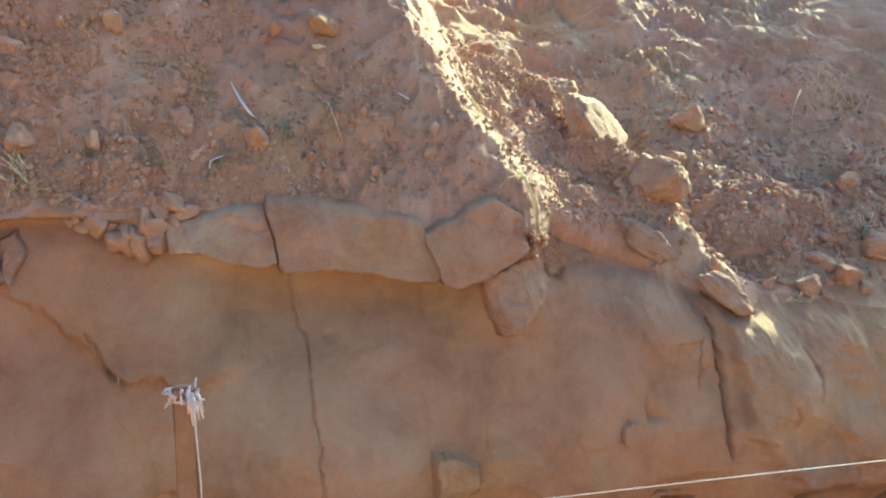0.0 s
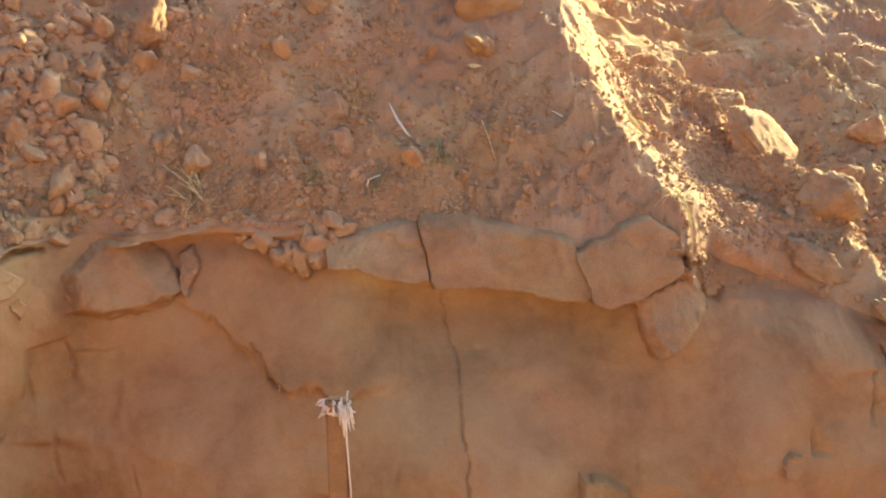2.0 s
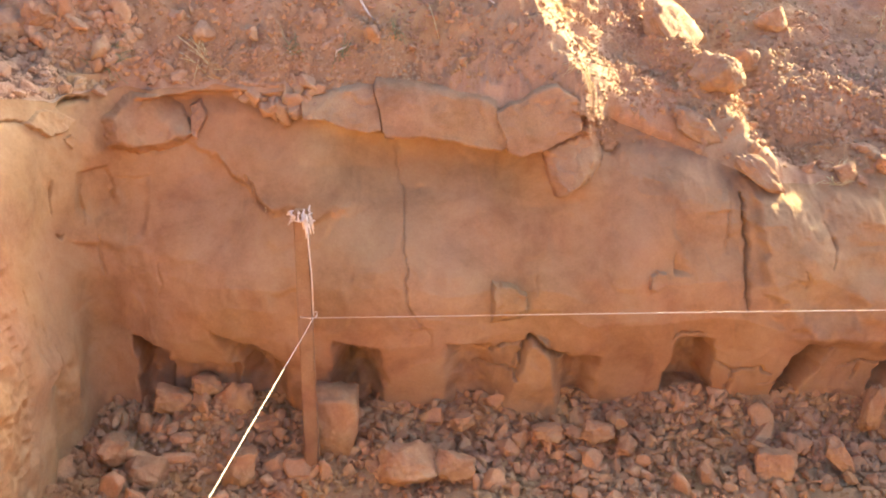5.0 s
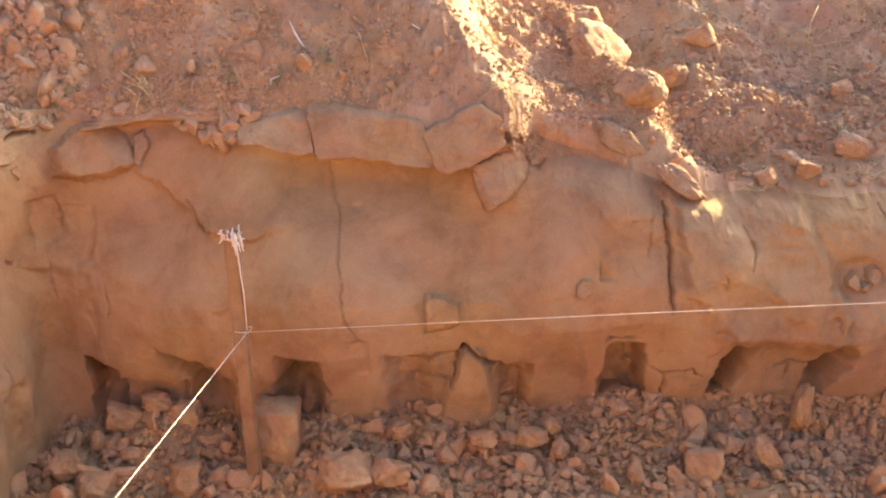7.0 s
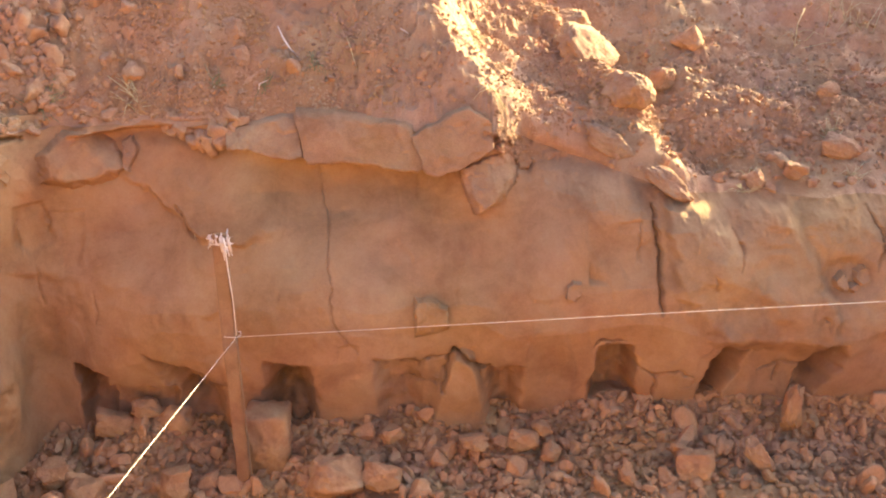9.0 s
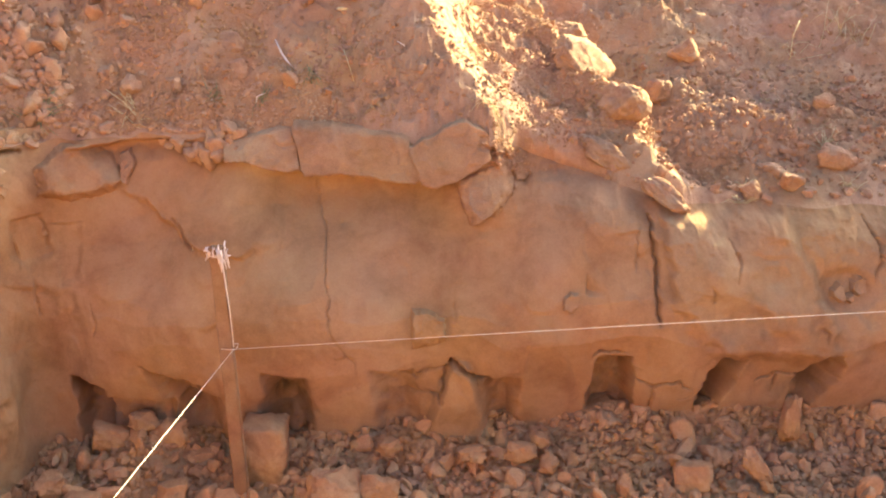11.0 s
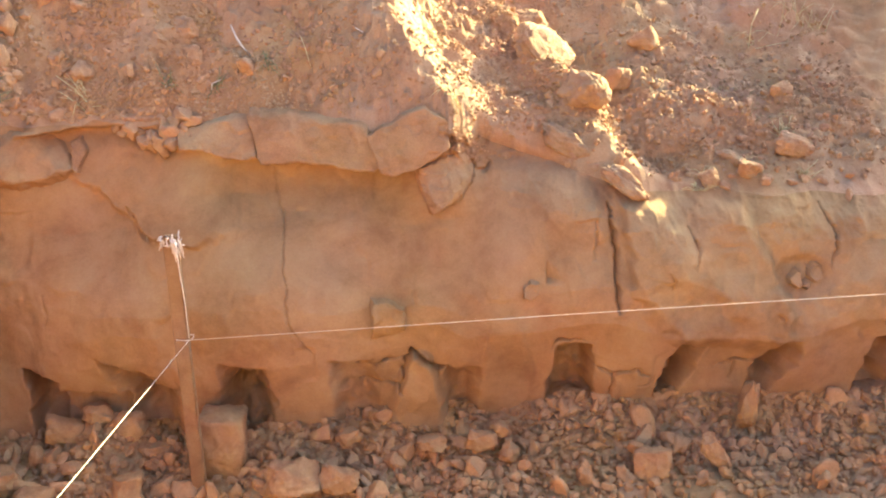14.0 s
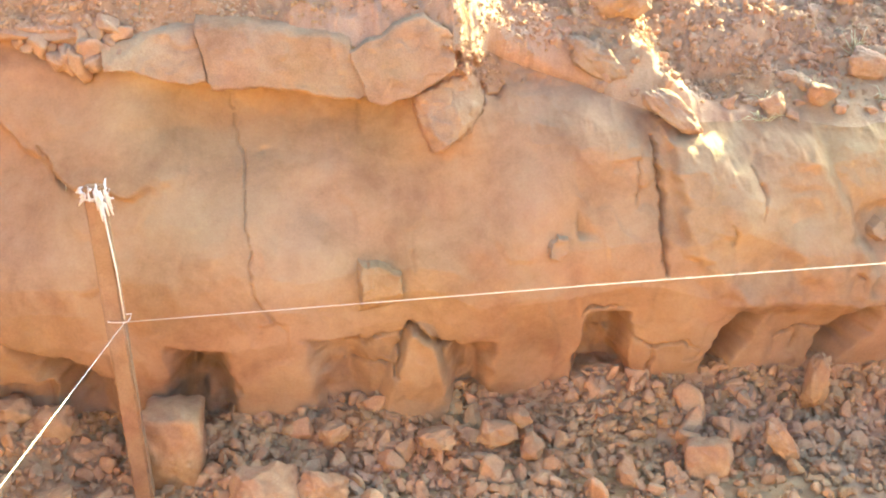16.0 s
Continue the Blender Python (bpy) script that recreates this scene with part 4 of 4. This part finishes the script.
# ---- crumbs that nobody could count ----
def crumbs(name, places, sizes, seed, material, label, category, level=1, angular=False):
    r = np.random.RandomState(seed)
    if level:
        v, f = BALLS[level]
    else:
        v = np.array([(x, y, z) for x in (-1, 1) for y in (-1, 1) for z in (-1, 1)]) * 0.75
        f = [(0, 1, 3), (0, 3, 2), (4, 6, 7), (4, 7, 5), (0, 4, 5), (0, 5, 1), (2, 3, 7), (2, 7, 6), (0, 2, 6), (0, 6, 4), (1, 5, 7), (1, 7, 3)]
    f = np.array(f)
    n = len(sizes)
    q = r.normal(size=(n, 4))
    q /= np.linalg.norm(q, axis=1)[:, None]
    a, b, c, d = q.T
    R = np.stack([1 - 2 * (c * c + d * d), 2 * (b * c - a * d), 2 * (b * d + a * c), 2 * (b * c + a * d), 1 - 2 * (b * b + d * d), 2 * (c * d - a * b),
                  2 * (b * d - a * c), 2 * (c * d + a * b), 1 - 2 * (b * b + c * c)], -1).reshape(n, 3, 3)
    p = v[None] * (r.uniform(0.55 if not level else 0.68, 1.15, (n, len(v), 1))) * r.uniform(0.5, 1.15, (n, 1, 3)) * np.asarray(sizes)[:, None, None]
    p = np.einsum("nij,nkj->nki", R, p) + np.asarray(places)[:, None, :]
    if angular:
        kinds = np.stack([chunk((1, 0.8, 0.6), seed + k, level=level, cuts=8, soft=110, grit=0.0, lump=0.03)[0] for k in range(20)])
        p = kinds[np.arange(n) % 20] * r.uniform(0.75, 1.15, (n, 1, 3)) * np.asarray(sizes)[:, None, None]
        p = np.einsum("nij,nkj->nki", R, p) + np.asarray(places)[:, None, :]
    faces = (f[None] + (np.arange(n) * len(v))[:, None, None]).reshape(-1, 3)
    return tagged(new(name, mesh_of(name, p.reshape(-1, 3), faces, material, False)), label, category, kind="stuff")


def heap_crumbs(n, w, d, lo, hi, seed, keep=None):
    r = np.random.RandomState(seed)
    ww, dd = w(r, n), np.abs(d(r, n)) + 0.01
    x, y, z = heap_place(ww, dd)
    k = np.ones(n, bool) if keep is None else keep(x, y, r)
    k &= r.rand(n) < np.maximum(step(1.10, 0.92, ww), step(0.02, 0.20, dd))
    s = lo + (hi - lo) * r.rand(n) ** 2.5
    return np.stack([x, y, z + 0.15 * s], -1)[k], s[k]


def off_ridge(x, y, r):
    """Keeps the smooth sunny flank of the ridge nearly free of crumbs."""
    deep = np.maximum(y - FACE_Y - 0.05, 0)
    ridge = ridge_line(deep)
    return r.rand(*x.shape) > 0.55 * bump(x, ridge + 0.12, 0.13)


def patchy(x, y, r):
    return fbm(x, y, 0 * x, 0.22, 2, 68) + 0.35 * r.normal(size=x.shape) > -0.05


def clumpy(x, y, r):
    return off_ridge(x, y, r) & (fbm(x, y, 0 * x, 0.24, 2, 64) + 0.5 * r.normal(size=x.shape) > 0.32)


clusters = [(-0.35, 0.17), (-0.36, 0.08), (-0.03, 0.24), (-0.12, 0.05), (-0.166, 0.01), (0.28, 0.10), (-0.30, 0.15), (-0.24, 0.20), (0.02, 0.20), (-0.20, 0.30), (0.10, 0.34), (0.36, 0.22), (0.16, 0.09), (0.47, 0.12), (-0.44, 0.22), (0.02, 0.06)]
sets = [heap_crumbs(260, lambda r, n: cw + 0.045 * r.normal(size=n), lambda r, n: np.maximum(cd + 0.05 * r.normal(size=n), 0), 0.003, 0.013, 400 + k) for k, (cw, cd) in enumerate(clusters)]
sets += [heap_crumbs(1300, lambda r, n: r.uniform(-0.45, 0.72, n), lambda r, n: 0.02 + 0.08 * r.rand(n), 0.002, 0.009, 78),
        heap_crumbs(9000, lambda r, n: r.uniform(-1.25, 2.4, n), lambda r, n: r.normal(0, 0.5, n), 0.003, 0.012, 81, clumpy),
        heap_crumbs(4200, lambda r, n: r.uniform(-1.25, -0.35, n), lambda r, n: r.normal(0.25, 0.3, n), 0.003, 0.016, 82),
        heap_crumbs(3600, lambda r, n: r.normal(0.86, 0.20, n), lambda r, n: r.uniform(0, 0.9, n), 0.002, 0.010, 83, off_ridge),
        heap_crumbs(2600, lambda r, n: r.normal(1.02, 0.10, n), lambda r, n: r.uniform(0.02, 0.8, n), 0.002, 0.009, 80, off_ridge),
        heap_crumbs(6500, lambda r, n: r.uniform(0.75, 2.4, n), lambda r, n: r.uniform(0, 1.0, n), 0.0015, 0.0055, 79, off_ridge),
        heap_crumbs(420, lambda r, n: r.uniform(-0.55, -0.05, n), lambda r, n: 0.004 + 0.035 * r.rand(n), 0.004, 0.014, 77),
        heap_crumbs(3600, lambda r, n: r.uniform(1.0, 2.4, n), lambda r, n: r.normal(0.25, 0.35, n), 0.004, 0.017, 84)]
r = np.random.RandomState(76)
sets += [heap_crumbs(260, lambda r, n: 1.36 + 0.05 * r.normal(size=n), lambda r, n: 0.14 + 0.10 * r.rand(n), 0.003, 0.012, 75),
         heap_crumbs(220, lambda r, n: 1.67 + 0.04 * r.normal(size=n), lambda r, n: 0.13 + 0.08 * r.rand(n), 0.003, 0.012, 74)]
cz = r.uniform(0.985, 1.12, 420)
cw = 0.850 + 0.40 * (1.10 - cz) + 0.035 * r.normal(size=420)
sets.append((np.stack([cw, FACE_Y - proud(cw, cz), cz], -1), 0.002 + 0.007 * r.rand(420) ** 2))
crumbs("soil_crumbs", np.concatenate([p for p, s in sets]), np.concatenate([s for p, s in sets]), 85, CLOD, "loose dry crumbs of reddish soil over the heap", "soil crumbs", 1)
p, s = heap_crumbs(4600, lambda r, n: -0.36 - 0.70 * r.beta(1.5, 1.0, n), lambda r, n: r.normal(0.16, 0.28, n), 0.008, 0.025, 88, patchy)
p2, s2 = heap_crumbs(700, lambda r, n: r.uniform(1.0, 2.3, n), lambda r, n: r.normal(0.20, 0.20, n), 0.007, 0.018, 89)
crumbs("soil_nodules", np.concatenate([p, p2]), np.concatenate([s, s2]), 90, CLOD, "rounded dry nodules of reddish soil over the heap", "soil nodules", 2)
r = np.random.RandomState(86)
n = 10000
x, y = r.uniform(-0.75, 2.5, n), 1.94 - np.abs(r.normal(0, 0.28, n))
s = 0.0025 + 0.018 * r.rand(n) ** 2.4
crumbs("clay_crumbs", np.stack([x, y, floor_height(x, y) + 0.3 * s], -1), s, 87, RUBBLE, "crumbled grey-red clay fragments over the trench floor", "clay crumbs", 1)

n = 1500
x, y = r.uniform(-0.72, 2.4, n), 1.93 - np.abs(r.normal(0, 0.24, n))
s = 0.008 + 0.016 * r.rand(n) ** 1.6
crumbs("clay_rubble", np.stack([x, y, floor_height(x, y) + 0.35 * s], -1), s, 93, RUBBLE, "angular broken bits of grey-red clay along the wall foot", "clay rubble", 2, True)

# ---- the stake and its lines ----
def box_bm(size, seed, jitter=0.0, cuts=1):
    bm = bmesh.new()
    bmesh.ops.create_cube(bm, size=1)
    bmesh.ops.scale(bm, vec=size, verts=bm.verts)
    bmesh.ops.bevel(bm, geom=bm.edges[:], offset=min(size) * 0.14, segments=2, affect="EDGES")
    bmesh.ops.subdivide_edges(bm, edges=[e for e in bm.edges if abs(e.verts[0].co.z - e.verts[1].co.z) > size[2] * 0.5], cuts=cuts)
    rr = random.Random(seed)
    for v in bm.verts:
        v.co += Vector((rr.uniform(-1, 1), rr.uniform(-1, 1), 0)) * jitter
    return bm


def strand_bm(points, radius, sides=6):
    """A round cord along a few places."""
    bm = bmesh.new()
    rings = []
    for k, p in enumerate(points):
        a, b = Vector(points[max(k - 1, 0)]), Vector(points[min(k + 1, len(points) - 1)])
        t = (b - a).normalized()
        u = t.orthogonal().normalized()
        v = t.cross(u)
        r = radius[k] if isinstance(radius, (list, tuple)) else radius
        rings.append([bm.verts.new(Vector(p) + r * (math.cos(2 * math.pi * j / sides) * u + math.sin(2 * math.pi * j / sides) * v)) for j in range(sides)])
    for a, b in zip(rings, rings[1:]):
        for j in range(sides):
            bm.faces.new((a[j], a[(j + 1) % sides], b[(j + 1) % sides], b[j]))
    bm.faces.new(rings[0][::-1])
    bm.faces.new(rings[-1])
    return bm


stake = tagged(new("wooden_stake"), "earth-stained wooden stake with frayed twine round its top", "stake")
stake.matrix_world = pose(0.030, 1.655, 0.014)
shaft_bm = box_bm((0.042, 0.030, 0.845), 5, 0.0012, 12)
for v in shaft_bm.verts:
    v.co.z += 0.43
    v.co.x -= 0.026 * (v.co.z / 0.86) + 0.004
shaft = part("shaft", shaft_bm, WOOD, stake)
shaft.data.polygons.foreach_set("use_smooth", [False] * len(shaft.data.polygons))
rr = random.Random(9)
for k in range(30):
    a = rr.uniform(-3.5, 0.5) if k < 20 else rr.uniform(-1.3, -0.1)
    r1 = rr.uniform(0.010, 0.030) * (1.25 if k % 4 == 0 else 0.8)
    p0 = Vector((-0.030 + 0.018 * math.cos(a), 0.014 * math.sin(a), 0.832 + rr.uniform(-0.012, 0.016)))
    drop = rr.uniform(-0.016, 0.026) if k < 20 else rr.uniform(-0.050, -0.015)
    p1 = p0 + Vector((math.cos(a) * r1 * 0.6, math.sin(a) * r1 * 0.6, drop * 0.3 + rr.uniform(-0.004, 0.006)))
    p2 = p0 + Vector((math.cos(a) * r1, math.sin(a) * r1 * 0.7, drop))
    part("twine_end", strand_bm([p0, p1, p2], [0.0042, 0.0036, 0.0016], 5), FRAY, stake, "frayed pale twine end")
coil = [(-0.030 + 0.027 * math.cos(t * 0.7), 0.020 * math.sin(t * 0.7), 0.818 + 0.0012 * t) for t in range(14)]
part("coil", strand_bm(coil, 0.0026, 5), FRAY, stake, "pale twine wound round the stake")
part("hanging_twine", strand_bm([(-0.012, -0.022, 0.845), (-0.007, -0.020, 0.76), (0.001, -0.020, 0.66), (0.005, -0.022, 0.548)], [0.0030, 0.0022, 0.0018, 0.0018], 5), STRING, stake, "thin pale twine hanging to the knot")
part("knot", strand_bm([(-0.032, -0.019, 0.542), (-0.01, -0.022, 0.541), (0.010, -0.022, 0.542), (0.012, 0.0, 0.542), (0.010, 0.02, 0.543), (-0.032, 0.02, 0.543), (-0.034, 0.0, 0.543), (-0.032, -0.019, 0.542)], 0.0016, 5), STRING, stake, "twine tied round the stake")
KNOT = (0.035, 1.633, 0.556)
line = tagged(new("string_line", None), "taut pale building twine running along the trench face", "string")
part("twine", strand_bm([KNOT, (1.17, 1.510, 0.653), (2.5, 1.365, 0.762), (4.1, 1.190, 0.893)], 0.0012, 6), STRING, line)
peg = box_bm((0.045, 0.035, 1.0), 8, 0.001, 6)
far_stake = tagged(new("wooden_stake"), "earth-stained wooden stake holding the twine's far end", "stake")
far_stake.matrix_world = pose(4.1, 1.21, 0.43)
part("shaft", peg, WOOD, far_stake)
line = tagged(new("string_line", None), "taut pale building twine crossing the trench floor", "string")
part("twine", strand_bm([KNOT, (-0.065, 0.933, 0.499), (-0.25, -0.367, 0.394), (-0.527, -2.3, 0.238)], 0.0010, 6), STRING, line)
near_stake = tagged(new("wooden_stake"), "earth-stained wooden stake across the trench", "stake")
near_stake.matrix_world = pose(-0.527, -2.32, 0.30)
part("shaft", box_bm((0.045, 0.035, 0.65), 8, 0.001, 6), WOOD, near_stake)

# ---- straws, twigs and shoots on the ledge ----
def tuft(name, x, y, count, length, material, label, seed, flat=0.4, category="dry grass"):
    """A loose tuft of thin stems lying on the heap."""
    rr = random.Random(seed)
    clump = tagged(new(name), label, category)
    clump.matrix_world = pose(x, y, on_heap(x, y))
    for k in range(count):
        a, L = rr.uniform(0, 6.28), length * rr.uniform(0.5, 1.2)
        p0 = Vector((x + rr.uniform(-0.4, 0.4) * length, y + rr.uniform(-0.25, 0.25) * length, 0))
        p1 = p0 + Vector((math.cos(a) * L * 0.5, math.sin(a) * L * 0.3, 0))
        p2 = p0 + Vector((math.cos(a) * L, math.sin(a) * L * 0.6, 0))
        for p, up in ((p0, 0.0), (p1, rr.uniform(0.1, 1) * flat * L), (p2, rr.uniform(-0.1, 0.8) * flat * L)):
            p.z = on_heap(p.x, p.y) + up + 0.002
        base = Vector((x, y, on_heap(x, y)))
        part("stem", strand_bm([p0 - base, p1 - base, p2 - base], [0.0013, 0.0011, 0.0005], 4), material, clump)
    return clump


tuft("dry_grass", -0.625, 2.025, 34, 0.075, SHOOT, "tuft of grey dry straw lying on the ledge soil", 1, 0.25)
tuft("dry_grass", -0.345, 2.075, 16, 0.07, STRAW, "few dry straws lying on the ledge soil", 2, 0.04)
tuft("small_weed", 0.24, 2.125, 16, 0.035, SHOOT, "small grey-green weed on the ledge soil", 4, 0.8, "weed")
tuft("small_weed", 0.07, 2.105, 18, 0.040, SHOOT, "small withered weed on the ledge soil", 5, 0.7, "weed")
tuft("small_weed", -0.07, 2.075, 12, 0.040, SHOOT, "small withered weed on the ledge soil", 12, 0.6, "weed")
tuft("root_tuft", 1.02, 2.34, 40, 0.075, STRAW, "tangle of thin dry roots on the slope", 6, 0.35, "roots")
tuft("root_tuft", 0.82, 2.065, 22, 0.055, STRAW, "sunlit rootlets on the spur", 13, 0.25, "roots")
tuft("root_tuft", 0.91, 2.30, 30, 0.060, STRAW, "sunlit rootlets on the spur", 14, 0.25, "roots")
tuft("root_tuft", 0.78, 2.38, 26, 0.060, STRAW, "sunlit rootlets on the spur", 15, 0.25, "roots")
tuft("root_tuft", 1.70, 2.09, 16, 0.05, STRAW, "sunlit tuft of dry roots at the slope foot", 7, 0.7, "roots")
tuft("root_tuft", 1.65, 2.02, 16, 0.05, STRAW, "sunlit tuft of dry roots at the slope foot", 16, 0.5, "roots")
tuft("root_tuft", 2.01, 2.22, 22, 0.05, STRAW, "sunlit tuft of dry grass on a rock", 8, 1.0, "roots")
tuft("root_tuft", 2.04, 2.09, 14, 0.05, STRAW, "sunlit fringe of dry roots below a rock", 17, 0.5, "roots")
tuft("root_tuft", 1.40, 1.995, 22, 0.05, STRAW, "sunlit fringe of dry roots above the long crack", 9, 0.6, "roots")
tuft("small_weed", 2.06, 2.72, 7, 0.12, STRAW, "dry weed standing on the slope", 10, 1.1, "weed")
tuft("small_weed", 2.25, 2.80, 9, 0.10, STRAW, "dry weed standing on the slope", 11, 1.0, "weed")
tuft("small_weed", 2.32, 2.73, 9, 0.10, STRAW, "dry weed standing on the slope", 18, 0.9, "weed")


def stalk(label, places, radius, material=STRAW):
    """A single dry stem that lies over the heap: its places (x, y) and how far it stands off."""
    x, y, _ = places[0]
    base = Vector((x, y, on_heap(x, y)))
    ob = tagged(new("dry_stalk"), label, "stalk")
    ob.matrix_world = pose(*base)
    part("stem", strand_bm([Vector((a, b, on_heap(a, b) + up)) - base for a, b, up in places], radius, 5), material, ob)


stalk("pale split stalk lying down the slope", [(0.108, 2.231, 0.008), (0.128, 2.205, 0.012), (0.150, 2.185, 0.012), (0.180, 2.158, 0.004)], [0.0015, 0.0040, 0.0035, 0.001], FRAY)
stalk("bent white stalk sticking out of the soil", [(0.055, 2.110, 0.0), (0.058, 2.108, 0.022), (0.070, 2.106, 0.030), (0.088, 2.106, 0.022)], [0.0032, 0.003, 0.002, 0.001], FRAY)
stalk("thin reddish straw lying on the ledge", [(-0.43, 2.10, 0.006), (-0.37, 2.08, 0.010), (-0.32, 2.07, 0.006), (-0.27, 2.06, 0.004)], [0.0012, 0.0018, 0.0015, 0.0008])
stalk("short pale straw on the ledge", [(-0.082, 2.068, 0.0), (-0.076, 2.061, 0.022)], [0.002, 0.001], FRAY)
stalk("thin straw on the slope", [(0.340, 2.19, 0.010), (0.356, 2.17, 0.012), (0.375, 2.145, 0.004)], [0.0012, 0.0014, 0.0008])
stalk("small pale chip of straw on the slope", [(0.520, 2.20, 0.004), (0.545, 2.18, 0.008)], [0.002, 0.002], FRAY)
stalk("thin stem standing on the slope", [(2.045, 2.70, 0.0), (2.05, 2.70, 0.09), (2.075, 2.71, 0.14)], [0.002, 0.002, 0.003])
for k, (x, y, s, a) in enumerate([(0.33, 2.30, 0.012, 0), (0.03, 2.62, 0.014, 60)]):
    lump_thing("pale_flake", (x, y, on_heap(x, y) + 0.012), (s, s * 0.35, s * 0.3), (30, a, 30 + a), 450 + k, STRAW, "thin pale flake stuck in the soil", "flake", level=3, cuts=6)

# ---- far left beyond the heap: a post and low trees ----
post = tagged(new("lamp_post"), "slim grey metal lamp post in the distance", "lamp post")
post.matrix_world = pose(-26.6, 53.7, 0.8)
part("pole", strand_bm([(0, 0, 0), (0, 0, 4), (0, 0, 8.5)], [0.10, 0.08, 0.06], 10), STEEL, post)
part("arm", strand_bm([(0, 0, 8.4), (0.5, 0, 8.8), (1.2, 0, 8.9)], [0.05, 0.04, 0.04], 8), STEEL, post)


def tree(x, y, height, seed):
    t = tagged(new("tree"), "low green tree far beyond the heap", "tree", "far trees")
    t.matrix_world = pose(x, y, 0.8)
    rr = random.Random(seed)
    part("trunk", strand_bm([(0, 0, 0), (0.1, 0, height * 0.3), (0.0, 0.1, height * 0.7)], [0.18, 0.13, 0.05], 7), BARK, t)
    for k in range(4):
        a = k * 1.6 + rr.random()
        part("limb", strand_bm([(0.05, 0, height * 0.3), (math.cos(a) * height * 0.15, math.sin(a) * height * 0.15, height * 0.5), (math.cos(a) * height * 0.3, math.sin(a) * height * 0.3, height * 0.66)], [0.08, 0.06, 0.02], 5), BARK, t)
    bm = bmesh.new()
    for k in range(700):
        a, e, q = rr.uniform(0, 6.28), rr.uniform(-0.6, 1.5), rr.random() ** 0.4
        c = Vector((math.cos(a) * math.cos(e), math.sin(a) * math.cos(e), math.sin(e) * 0.75)) * q * height * (0.38 + 0.10 * math.sin(3 * a + seed)) + Vector((0, 0, height * 0.62))
        u = Vector((rr.uniform(-1, 1), rr.uniform(-1, 1), rr.uniform(-1, 1))).normalized() * 0.22
        v = u.orthogonal().normalized() * 0.12
        bm.faces.new([bm.verts.new(c + s) for s in (u, v, -u, -v)])
    part("crown", bm, LEAF, t)


for k, (x, y, h) in enumerate([(-44, 80, 3.4), (-40, 82, 2.9), (-36.5, 82, 3.2), (-48, 78, 3.6), (-52, 75, 3.0)]):
    tree(x, y, h, k)


# ---- pale root hairs hanging out of the cut face ----
for k, (x, z, drop) in enumerate([(-0.135, 0.835, 0.030), (-0.145, 0.80, 0.018), (0.085, 0.895, 0.028), (-0.40, 0.60, 0.045), (0.62, 0.70, 0.02), (1.02, 1.00, 0.03), (1.12, 0.93, 0.03)]):
    y = FACE_Y - float(proud(np.array([x]), np.array([z]))[0])
    root = tagged(new("root_hair"), "thin pale root hair hanging from the cut face", "root")
    part("strand", strand_bm([(x, y + 0.004, z), (x + 0.003, y - 0.004, z - drop * 0.5), (x + 0.001, y - 0.004, z - drop)], [0.0011, 0.0009, 0.0005], 5), STRAW, root)
